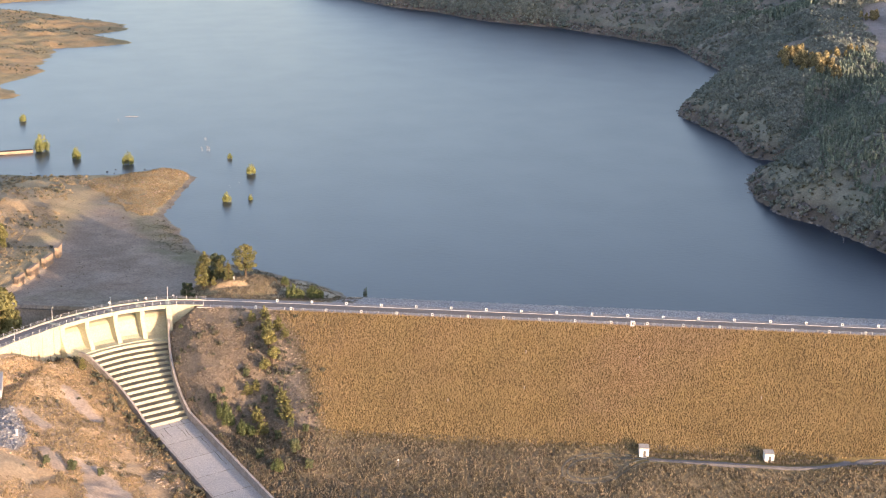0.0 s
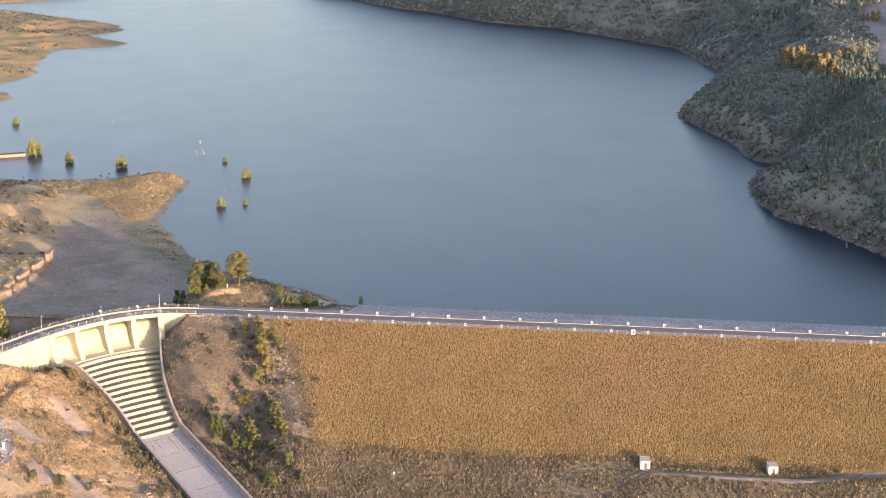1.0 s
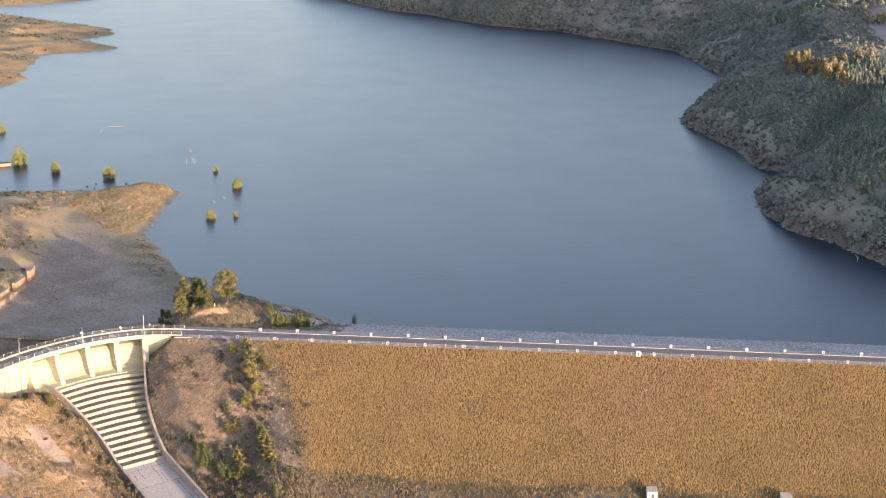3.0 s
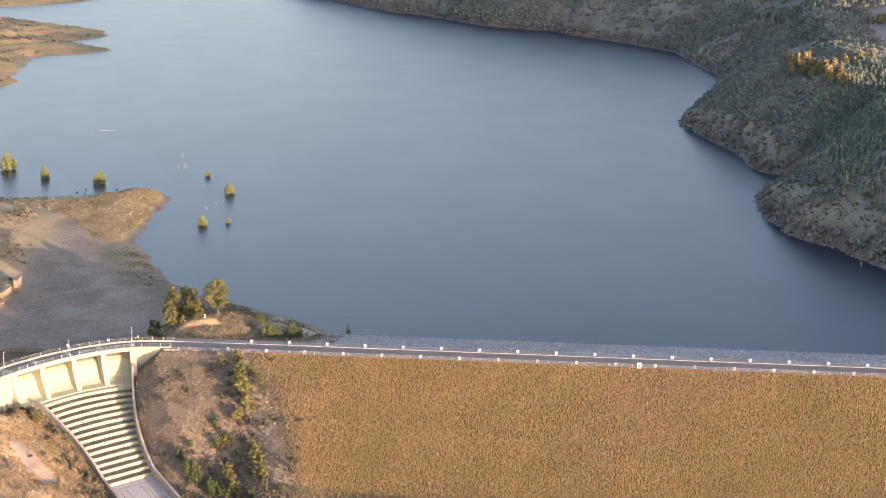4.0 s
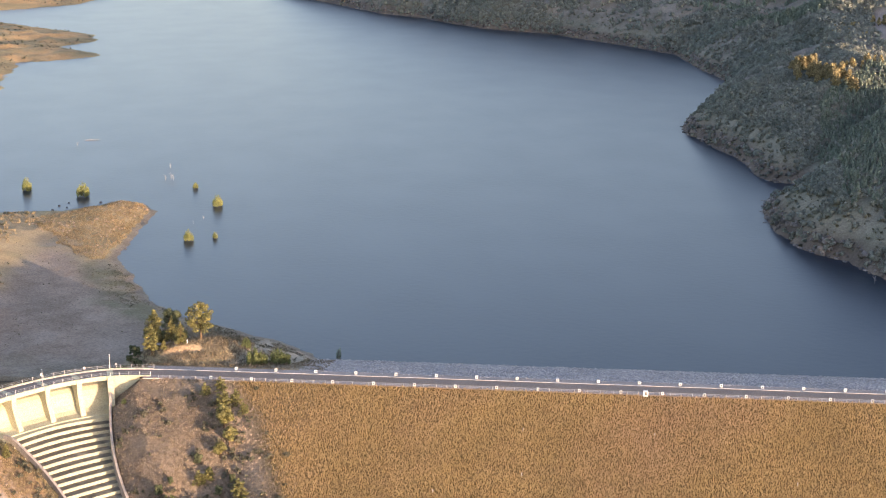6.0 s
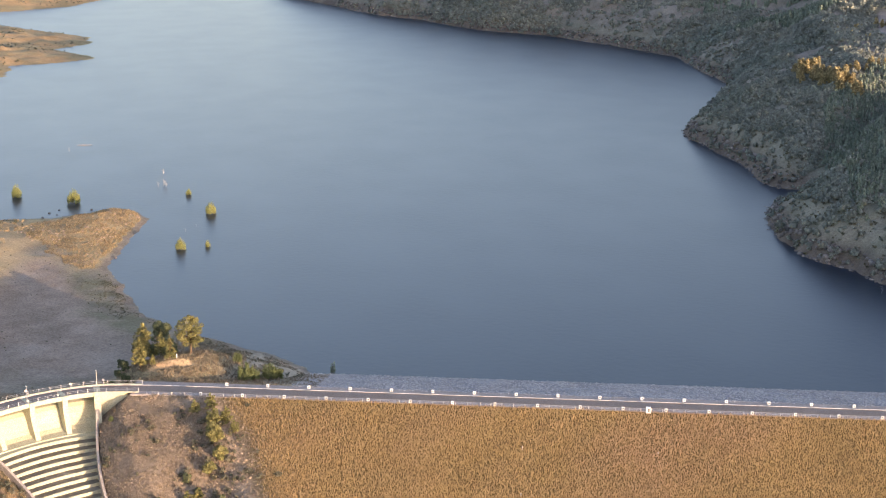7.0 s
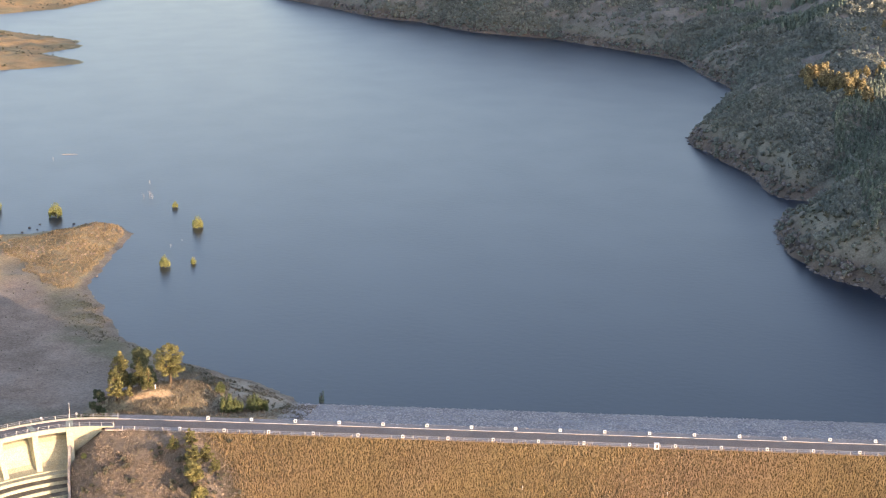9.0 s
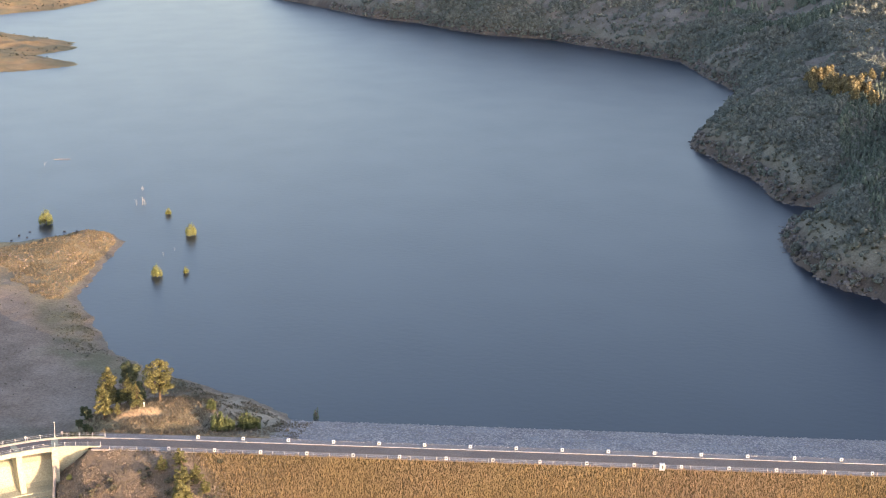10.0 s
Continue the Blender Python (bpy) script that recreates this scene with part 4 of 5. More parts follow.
def round_lobes(seed, n, spread, z0, z1, r):
    rng = np.random.default_rng(seed)
    out = []
    for k in range(n):
        a, q = rng.uniform(0, 2 * math.pi), spread * rng.uniform(0.15, 1.0)
        z = rng.uniform(z0, z1)
        fall = 1 - 0.35 * (z - z0) / max(z1 - z0, 0.1)
        out.append((q * fall * math.cos(a), q * fall * math.sin(a), z, r * rng.uniform(0.7, 1.25), r * rng.uniform(0.7, 1.25), r * rng.uniform(0.55, 0.9)))
    return out


def cone_lobes(seed, n, width, z0, z1):
    rng = np.random.default_rng(seed)
    out = []
    for k in range(n):
        u = k / (n - 1)
        a = 2.4 * k
        q = width * (1 - u) * 0.55
        out.append((q * math.cos(a), q * math.sin(a), z0 + (z1 - z0) * u, width * (1.05 - u) * 0.55 + 0.2, width * (1.05 - u) * 0.55 + 0.2, (z1 - z0) / n * 1.1))
    return out


def pine_lobes(seed, n, width, z0, z1):
    """Ragged tiers of boughs, widest above the middle, thinning to the top."""
    rng = np.random.default_rng(seed)
    out = []
    for k in range(n):
        u = (k + rng.uniform(0, 0.9)) / n
        q = width * (0.35 + 1.1 * u) * (1 - u) ** 0.75 * rng.uniform(0.5, 1.15)
        a = 2.4 * k + rng.normal(0, 0.4)
        r = width * rng.uniform(0.24, 0.4) * (1.1 - 0.5 * u)
        out.append((q * math.cos(a), q * math.sin(a), z0 + (z1 - z0) * u, r * 1.2, r * 1.2, r * 0.75))
    return out


def whorl_lobes(seed, tiers, width, z0, z1, dome=0.0):
    """Flat sprays of needles at the ends of whorled boughs; dome rounds the outline."""
    rng = np.random.default_rng(seed)
    out = []
    for k in range(tiers):
        u = k / (tiers - 1)
        reach = width * ((1 - u) ** 0.8 * (1 - dome) + dome * math.sqrt(max(1 - (1.7 * u - 0.7) ** 2, 0.04)))
        arms = max(2, int(round(3 + 2.2 * reach / width)))
        turn = rng.uniform(0, 6.28)
        for j in range(arms):
            a = turn + 2 * math.pi * (j + rng.uniform(-0.3, 0.3)) / arms
            q = reach * rng.uniform(0.45, 1.05)
            r = 0.16 * width + 0.2 * reach * rng.uniform(0.7, 1.2)
            out.append((q * math.cos(a), q * math.sin(a), z0 + (z1 - z0) * u + rng.normal(0, 0.25), r, r, r * 0.55))
        out.append((0, 0, z0 + (z1 - z0) * u, 0.2 * reach + 0.15, 0.2 * reach + 0.15, 0.5))
    return out


def plume_lobes(seed, n, spread, tall):
    rng = np.random.default_rng(seed)
    out = []
    for k in range(n):
        a, q = rng.uniform(0, 2 * math.pi), spread * math.sqrt(rng.uniform(0.02, 1))
        h = tall * rng.uniform(0.5, 1.0) * (1 - 0.45 * (q / spread) ** 2)
        out.append((q * math.cos(a), q * math.sin(a), h * 0.55, 0.17 * spread + 0.12, 0.17 * spread + 0.12, h * 0.45))
    return out


def stand(ob, x, y, turn=0.0, size=1.0, z=None, sink=0.0):
    m = pose(x, y, (ground_z(x, y) if z is None else z) - sink, 0, 0, turn) @ Matrix.Scale(size, 4)
    ob.matrix_basis = m
    return ob


def again(ob, x, y, turn=0.0, size=1.0, z=None):
    m = pose(x, y, ground_z(x, y) if z is None else z, 0, 0, turn)
    c = copy_thing(ob, m)
    c.scale = (size,) * 3
    return c


# pines on the mound beside the bridge
stand(tree("pine_tree", "tall stone pine with a broad sunlit crown on the mound", "tree", 1, 11.0, whorl_lobes(1, 10, 3.7, 3.6, 11.2, 0.85), 6200, 0.25, M_LEAF_PINE, 10.4, 0.28, 14), -14.9, 21.0, 0, 1.08)
pine_b = stand(tree("pine_tree", "open yellow-green pine on the mound by the bridge", "tree", 2, 9.0, whorl_lobes(2, 9, 2.35, 2.0, 8.8, 0.5), 3600, 0.24, M_LEAF_PINE, 8.2, 0.2, 12, group="pines on the mound"), -31.5, 28.0, 0, 1.4)
cone_a = stand(tree("pine_tree", "slender conical pine with open branches on the mound", "tree", 3, 8.5, whorl_lobes(3, 10, 2.4, 1.2, 8.6), 2600, 0.23, M_LEAF_PINE, 8.3, 0.16, 12, up=-0.3, group="pines on the mound"), -19.9, 14.8, 0, 0.82)
again(pine_b, -28.8, 14.0, 130, 1.05)
again(cone_a, -25.5, 27.0, 200, 1.0)
again(cone_a, -30.0, 20.0, 150, 0.6)
again(pine_b, -24.5, 12.0, 30, 0.42)
dark_a = stand(tree("holm_oak", "dark round holm oak in the shade of the pines", "tree", 4, 6.0, round_lobes(4, 14, 2.3, 1.2, 4.8, 1.15), 3000, 0.27, M_LEAF_OAK, 4.0, 0.2, 6, group="dark oaks on the mound"), -32.0, 56.0, 0, 1.35)
for x, y, a, s in ((-27.0, 42.0, 50, 1.1), (-23.5, 33.0, 120, 0.8), (-33.0, 10.0, 200, 0.45), (-35.5, 7.0, 20, 0.45), (-31.0, 8.0, 90, 0.4), (-28.5, 30.0, 300, 0.85), (-38.0, 9.0, 10, 0.35), (-35.0, 20.0, 60, 0.6), (-38.0, 27.0, 30, 0.55), (-22.0, 29.0, 80, 0.6), (-36.0, 14.0, 210, 0.5)):
    again(dark_a, x, y, a, s)
e = thing("boundary_post", "short white boundary post on the mound", "post", (-17.8, 14.7, ground_z(-17.8, 14.7)))
Geo().box((0, 0, -0.3), (0.4, 0.4, 0.45)).ob("footing", M_KERB, e)
Geo().box((0, 0, 0.1), (0.3, 0.3, 1.2), chamfer=0.05).ob("post", M_WHITE, e)
big_pine = stand(tree("pine_tree", "large pine with a dense rounded crown beside the road", "tree", 5, 12.0, pine_lobes(5, 44, 4.6, 2.6, 10.8), 3400, 0.55, M_LEAF_PINE, 8.5, 0.32, 9), -87.5, -26.0, 0, 1.65)
again(big_pine, -121.0, 66.0, 60, 0.9)
again(pine_b, -125.0, 70.0, 200, 0.8)
again(pine_b, -116.5, 60.0, 20, 0.55)
# green broom at the end of the rip-rap
broom = stand(tree("broom_bush", "bright green upright bush beside the rip-rap", "bush", 6, 5.8, plume_lobes(6, 28, 2.4, 6.8), 3400, 0.25, M_LEAF_GREEN, 2.2, 0.1, 8, up=1.0, group="green bushes by the rip-rap"), 3.0, 12.0, 0)
again(broom, 5.6, 13.0, 120, 0.75)
again(broom, 9.8, 16.5, 40, 0.9)
again(broom, 12.2, 17.5, 200, 0.7)
again(broom, -1.0, 23.0, 80, 0.6)

# half-drowned trees
drowned = tree("drowned_willow", "yellow-green willow standing half drowned in the lake", "tree", 7, 6.5, plume_lobes(7, 40, 2.5, 7.8), 2200, 0.3, M_LEAF_WILLOW, 3.0, 0.16, 8, up=1.2, group="drowned willows")
stand(drowned, -121.0, 257.5, 0, 1.05, -0.35)
for x, y, a, s in ((-174.0, 282.5, 60, 1.45), (-150.4, 266.5, 110, 0.95), (-55.4, 245.5, 200, 0.85), (-73.4, 281.5, 20, 0.48), (-54.6, 181.5, 150, 0.75), (-213.0, 368.5, 250, 0.75), (-44.6, 187.0, 80, 0.42)):
    again(drowned, x, y, a, s, -0.35 * s)
slim = tree("drowned_sapling", "slim dark sapling standing in the water near the dam", "tree", 8, 4.5, plume_lobes(8, 9, 0.9, 5.0), 260, 0.3, M_LEAF_DEEP, 3.4, 0.08, 5, up=1.5)
stand(slim, 26.5, 36.4, 0, 1.0, -0.4)


def snag(seed, tall, label):
    rng = np.random.default_rng(seed)
    e = thing("dead_snag", label, "dead tree", group="bleached snags in the lake")
    Geo().tube([(0, 0, -1), (rng.normal(0, 0.1), rng.normal(0, 0.1), tall * 0.6), (rng.normal(0, 0.3), 0, tall)], [0.13, 0.09, 0.04], 6).ob("trunk", M_DEADWOOD, e)
    g = Geo()
    for k in range(6):
        h = tall * rng.uniform(0.2, 0.7)
        a = rng.uniform(0, 6.28)
        q = tall * rng.uniform(0.25, 0.5)
        g.tube([(0, 0, h), (q * 0.6 * math.cos(a), q * 0.6 * math.sin(a), h + q * 0.5), (q * math.cos(a), q * math.sin(a), h + q * 0.9)], [0.05, 0.04, 0.02], 5)
    g.ob("branches", M_DEADWOOD, e)
    return e


snag_a = snag(1, 3.6, "bleached white dead snag rising from the lake")
stand(snag_a, -89.2, 298.5, 0, 1, 0)
for x, y, a, s in ((-91.6, 297.0, 40, 0.8), (-87.8, 297.5, 90, 0.9), (-96.1, 327.0, 140, 0.7), (-158.7, 377.0, 200, 0.7), (-58.9, 210.0, 20, 0.5), (-56.5, 220.0, 70, 0.4), (219.5, 148.0, 10, 0.8)):
    again(snag_a, x, y, a, s, 0)
ramp = spline([(-71.5, -72.5), (-69.0, -80.0), (-66.4, -88.5)], 1.0)
tagged(strip("ramp_wall", ramp, normals(ramp), -0.6, 0.6, -2.0, 3.6, M_CONCRETE_OLD), "short grey concrete wall below the road bank", "wall", kind="structure")
e = thing("floating_log", "pale driftwood log floating on the lake", "log", (-155.6, 396.0, 0.12))
Geo().tube([(-4, -0.9, 0), (-1, 0.1, 0.05), (4, 0.9, 0)], [0.12, 0.16, 0.08], 7).ob("stem", M_DEADWOOD, e)
Geo().tube([(-1, 0.1, 0.1), (-2.2, 1.4, 0.5)], [0.15, 0.05], 5).tube([(2, 0.4, 0.1), (3.4, -0.5, 0.5)], [0.12, 0.05], 5).ob("branches", M_DEADWOOD, e)

# ---- small trees and bushes on the abutment below the road ----
abut = stand(tree("young_pine", "young yellow-green pine on the rough abutment slope", "tree", 9, 5.0, whorl_lobes(9, 7, 1.9, 0.8, 4.6, 0.5), 1900, 0.23, M_LEAF_PINE, 3.9, 0.12, 9, group="young trees on the abutment slope"), -5.9, -15.5, 0, 0.8)
for x, y, a, s in ((-2.0, -13.0, 60, 0.7), (3.6, -19.0, 100, 0.75), (6.5, -22.5, 20, 0.6), (0.5, -20.5, 200, 0.9), (-1.5, -46.0, 20, 0.7), (10.5, -52.0, 70, 0.9), (3.5, -57.0, 70, 0.8), (13.5, -60.0, 300, 0.9), (6.5, -64.0, 30, 0.8), (1.0, -44.0, 250, 0.6)):
    again(abut, x, y, a, s * 1.3)
broad = stand(tree("round_tree", "broad bushy yellow-green tree on the abutment slope", "tree", 21, 5.0, round_lobes(21, 17, 2.3, 1.3, 4.6, 0.95), 3000, 0.26, M_LEAF_PINE, 3.6, 0.16, 8, group="round trees on the abutment slope"), 1.9, -27.5, 0, 1.35)
again(broad, 4.4, -33.0, 120, 1.1)
again(broad, 2.5, -37.0, 220, 0.9)
green_b = again(broom, -7.3, -56.5, 10, 1.0)
tagged(green_b, "green bush low on the abutment slope by the chute", group="green bushes below the dam")
for x, y, a, s in ((-5.0, -58.5, 80, 0.85), (0.3, -62.0, 150, 0.9), (3.0, -63.5, 20, 0.6), (14.5, -83.0, 50, 0.75), (-29.5, -17.0, 70, 0.3)):
    tagged(again(broom, x, y, a, s), "green bush low on the abutment slope by the chute", group="green bushes below the dam")
for x, y, a, s in ((-2.9, -39.5, 0, 0.55), (-11.5, -50.5, 50, 0.55), (-9.0, -48.0, 90, 0.4), (0.6, -43.0, 120, 0.5), (20.5, -66.5, 10, 0.5), (18.3, -75.0, 80, 0.8), (8.1, -76.0, 40, 0.6), (4.7, -49.0, 10, 0.5), (12.0, -68.0, 70, 0.55), (15.5, -64.0, 20, 0.5), (7.5, -45.0, 60, 0.45), (24.0, -82.0, 15, 0.6), (10.0, -57.0, 100, 0.55), (-3.0, -53.0, 140, 0.4)):
    tagged(again(dark_a, x, y, a, s), "dark evergreen bush on the abutment slope", group="dark bushes below the dam")
slope_tree = again(pine_b, -54.0, -48.0, 40, 0.5)
tagged(slope_tree, "small yellow-green tree at the foot of the retaining wall", group="trees below the retaining wall")
tagged(again(pine_b, -77.0, -68.0, 100, 0.55), "green tree beside the road bank", group="trees below the retaining wall")
for x, y, s in ((-36.0, -118.0, 0.6), (-42.0, -122.0, 0.5), (-30.0, -112.0, 0.45)):
    tagged(again(dark_a, x, y, 10 * x, s), "dark bush on the rocky slope", group="dark bushes on the rocky slope")


# ---- old walls on the left bank ----
wall_pts = spline(WALL_LINE, 1.0)
cuts = [(0.22, 0.28), (0.34, 0.42), (0.475, 0.555), (0.605, 0.665)]
old = thing("quay_wall", "broken row of old orange-lit concrete retaining slabs", "wall", kind="structure")
for a, b in cuts:
    seg = wall_pts[int(a * len(wall_pts)) : int(b * len(wall_pts)) + 1]
    nn = normals(seg)
    strip("slab", seg, nn, -0.5, 0.9, -0.2, 5.7, M_SLAB, "", old)
jet = np.array([(-235.0, 245.0), (-205.0, 262.0), (-178.0, 279.0)])
jet = spline([tuple(p) for p in jet], 3.0)
jetty = thing("stone_jetty", "low ruined stone causeway running out into the lake", "jetty", kind="structure")
strip("fill", jet, normals(jet), -2.2, 2.2, -2.0, 1.5, M_ROCK, "", jetty)
strip("path", jet, normals(jet), -1.6, 1.6, 1.4, 1.62, M_RUST, "dark path on top of the causeway", jetty)


# ---- countless small growth and stones, each kind one sheet of stuff ----
rng = np.random.default_rng(77)


def scattered(name, label, category, variants, x, y, sizes, material, sink=0.0, stretch=None, zoff=None, smoothed=False):
    """Many turned and scaled copies of small meshes joined into one."""
    z = height(x, y)[0] if zoff is None else zoff
    allv, allf, k = [], [], 0
    which = rng.integers(0, len(variants), len(x))
    turn = rng.uniform(0, 2 * math.pi, len(x))
    for n, (v, f) in enumerate(variants):
        m = which == n
        c, s, q = np.cos(turn[m])[:, None], np.sin(turn[m])[:, None], sizes[m][:, None]
        vx = (v[None, :, 0] * c - v[None, :, 1] * s) * q + x[m][:, None]
        vy = (v[None, :, 0] * s + v[None, :, 1] * c) * q + y[m][:, None]
        vz = v[None, :, 2] * q + (z[m] - sink)[:, None]
        if stretch is not None:
            vz = v[None, :, 2] * q * stretch[m][:, None] + (z[m] - sink)[:, None]
        allv.append(np.stack([vx, vy, vz], -1).reshape(-1, 3))
        fi = f[None] + (np.arange(m.sum()) * len(v))[:, None, None] + k
        allf.append(fi.reshape(-1, f.shape[1]))
        k += m.sum() * len(v)
    ob = big_mesh(name, np.concatenate(allv), np.concatenate(allf), material, smoothed=smoothed)
    return tagged(ob, label, category, kind="stuff")


def tuft(seed, blades, w, h, spread):
    r = np.random.default_rng(seed)
    v = []
    for k in range(blades):
        a, q = r.uniform(0, 6.28), spread * math.sqrt(r.uniform(0, 1))
        cx, cy = q * math.cos(a), q * math.sin(a)
        b = r.uniform(0, 6.28)
        dx, dy = math.cos(b) * w * r.uniform(0.6, 1.2) / 2, math.sin(b) * w * r.uniform(0.6, 1.2) / 2
        hh = h * r.uniform(0.55, 1.15)
        lx, ly = r.normal(0, 0.14 * h, 2)
        v += [(cx - dx * 0.5, cy - dy * 0.5, -0.1), (cx + dx * 0.5, cy + dy * 0.5, -0.1), (cx + dx + lx, cy + dy + ly, hh * 0.85), (cx - dx + lx, cy - dy + ly, hh)]
    return np.array(v), np.arange(len(v)).reshape(-1, 4)


def boulder(seed, flat=0.7):
    r = np.random.default_rng(seed)
    v = np.array([(x, y, z) for z in (-1, 1) for x, y in ((-1, -1), (1, -1), (1, 1), (-1, 1))], float) * 0.5
    v *= r.uniform(0.6, 1.25, (8, 3))
    v[4:, :2] *= 0.7
    v[:, 2] *= flat
    return v, np.array([(3, 2, 1, 0), (4, 5, 6, 7), (0, 1, 5, 4), (1, 2, 6, 5), (2, 3, 7, 6), (3, 0, 4, 7)])


def bush(seed, count, size, n=7, spread=0.75):
    r = np.random.default_rng(seed)
    lobes = round_lobes(seed, n, spread, 0.25, 0.95, 0.42)
    return leaves(r, lobes, count, size)


def joined(a, b):
    return np.concatenate([a[0], b[0]]), np.concatenate([a[1], b[1] + len(a[0])])


def lump(r, cx, cy, rad, tall, rings=4, sides=7, sharp=0.0):
    """A soft uneven mass of foliage, the closed heart of a far bush or young pine."""
    v = []
    for k in range(rings + 1):
        u = k / rings
        q = rad * (math.sqrt(max(1 - (1.45 * u - 0.45) ** 2, 0.01)) * (1 - sharp) + sharp * (1.03 - u))
        for j in range(sides):
            a = 2 * math.pi * (j + 0.5 * (k % 2)) / sides
            w = q * r.uniform(0.6, 1.25)
            v.append((cx + w * math.cos(a), cy + w * math.sin(a), tall * u * r.uniform(0.82, 1.12)))
    f = [(k * sides + j, k * sides + (j + 1) % sides, (k + 1) * sides + (j + 1) % sides, (k + 1) * sides + j) for k in range(rings) for j in range(sides)]
    return np.array(v), np.array(f)


def spire(seed, count, size):
    r = np.random.default_rng(seed)
    core = lump(r, 0, 0, 0.62, 1.95, 4, 5, 0.8)
    return joined(core, leaves(r, cone_lobes(seed, 6, 0.66, 0.3, 1.9), count, size, up=0.3))


# dry broom on the dam face
x, y = (a.ravel() for a in np.meshgrid(np.arange(-4, 232, 0.36), np.arange(-66.5, -8.6, 0.37)))
x, y = x + rng.uniform(-0.24, 0.24, len(x)), y + rng.uniform(-0.24, 0.24, len(x))
keep = (x - broom_edge(y) > 0.8 + 5 * fbm(x, y, 7, 61)) & (rng.uniform(0, 1, len(x)) < smooth(-3, 6, x - broom_edge(y))) & (y > -65.5 + 2.2 * fbm(x, y, 7, 62)) & ~((np.abs(x - 121.2) < 1.2) & (y > -9.6)) & (to_line(track[::2], x, y)[0] > 2.0)
x, y = x[keep], y[keep]
scattered("dry_broom", "knee-high golden dry broom covering the dam face", "shrubs", [tuft(k, 3, 0.14, 0.62, 0.24) for k in range(8)], x, y, rng.uniform(0.6, 1.35, len(x)), M_SHRUB_DRY)
# rough growth at the toe
n = 34000
x, y = rng.uniform(-22, 240, n), rng.uniform(-118, -64, n)
rel = np.stack([x - FOOT[0], y - FOOT[1]])
s, w = rel[0] * DOWN[0] + rel[1] * DOWN[1], rel[0] * ACROSS[0] + rel[1] * ACROSS[1]
keep = (w > chute_half(s) + 1.0) & (to_line(track[::2], x, y)[0] > 2.0) & (np.abs(to_line(LOOP[::2], x, y)[0] - 0.85) > 0.6) & ((y < -64.0) | (x < 24))
x, y = x[keep], y[keep]
scattered("toe_scrub", "low grey-brown scrub and straw at the dam toe", "shrubs", [tuft(20 + k, 5, 0.24, 0.5, 0.42) for k in range(6)], x, y, rng.uniform(0.6, 1.5, len(x)), M_TOE, sink=-0.12)
# abutment slope and mound straw
n = 17000
x, y = rng.uniform(-36, 26, n), rng.uniform(-66, 58, n)
rel = np.stack([x - FOOT[0], y - FOOT[1]])
s, w = rel[0] * DOWN[0] + rel[1] * DOWN[1], rel[0] * ACROSS[0] + rel[1] * ACROSS[1]
z0 = height(x, y)[0]
keep = np.where(y < -8, w > chute_half(s) + 1.0, (y > 2.8) & (z0 > 0.8)) & (fbm(x, y, 10, 63) > -0.3)
x, y = x[keep], y[keep]
scattered("straw_grass", "straw-coloured dry grass on the abutment and mound", "grass", [tuft(30 + k, 5, 0.15, 0.45, 0.4) for k in range(6)], x, y, rng.uniform(0.4, 1.1, len(x)), M_GRASS_PALE)
n = 450
x, y = rng.uniform(-32, 24, n), rng.uniform(-84, -10, n)
rel = np.stack([x - FOOT[0], y - FOOT[1]])
s, w = rel[0] * DOWN[0] + rel[1] * DOWN[1], rel[0] * ACROSS[0] + rel[1] * ACROSS[1]
keep = (w > chute_half(s) + 1.5) & (fbm(x, y, 9, 91) + 0.5 * smooth(-45, -65, y) > 0.15)
x, y = x[keep], y[keep]
scattered("slope_scrub", "grey-brown thorny scrub on the abutment slope", "shrubs", [bush(40 + k, 46, 0.42) for k in range(4)], x, y, rng.uniform(0.5, 1.4, len(x)), M_SCRUB)
n = 15000
xs, ys = rng.uniform(-34, 26, n), rng.uniform(-84, -8.5, n)
rel = np.stack([xs - FOOT[0], ys - FOOT[1]])
s, w = rel[0] * DOWN[0] + rel[1] * DOWN[1], rel[0] * ACROSS[0] + rel[1] * ACROSS[1]
gap = (xs - broom_edge(ys) > -9) & (xs - broom_edge(ys) < -0.5) & (rng.uniform(0, 1, n) < 0.7)
keep = (w > chute_half(s) + 1.0) & (xs < broom_edge(ys) + 3) & (fbm(xs, ys, 7, 92) > -0.3) & ~gap
xs, ys = xs[keep], ys[keep]
scattered("slope_grass", "matted brown grass and low thorn on the abutment slope", "grass", [tuft(240 + k, 7, 0.16, 0.45, 0.5) for k in range(5)], xs, ys, rng.uniform(0.35, 1.0, len(xs)), M_SLOPE)
n = 1100
x, y = rng.normal(-15, 11, n), rng.normal(14, 9, n)
keep = (y > 3.2) & (height(x, y)[0] > 3.5) & ((np.abs(y - 11.3 - 0.2 * (x + 25)) > 1.6) | (np.abs(x + 19.5) > 6.5))
x, y = x[keep], y[keep]
scattered("mound_brush", "pinkish dry brush on the mound", "shrubs", [tuft(230 + k, 9, 0.16, 0.8, 0.7) for k in range(4)], x, y, rng.uniform(0.5, 1.2, len(x)), M_GRASS_PALE)
n = 420
x, y = rng.uniform(-14, 20, n), rng.uniform(12, 58, n)
keep = (height(x, y)[0] > 0.6) & (fbm(x, y, 8, 97) > 0.0) & (x + y > 14)
x, y = x[keep], y[keep]
scattered("flank_bushes", "small olive bushes on the grassy flank of the mound", "shrubs", [bush(260 + k, 26, 0.45, 5, 0.8) for k in range(4)], x, y, rng.uniform(0.2, 0.75, len(x)), M_SCRUB)
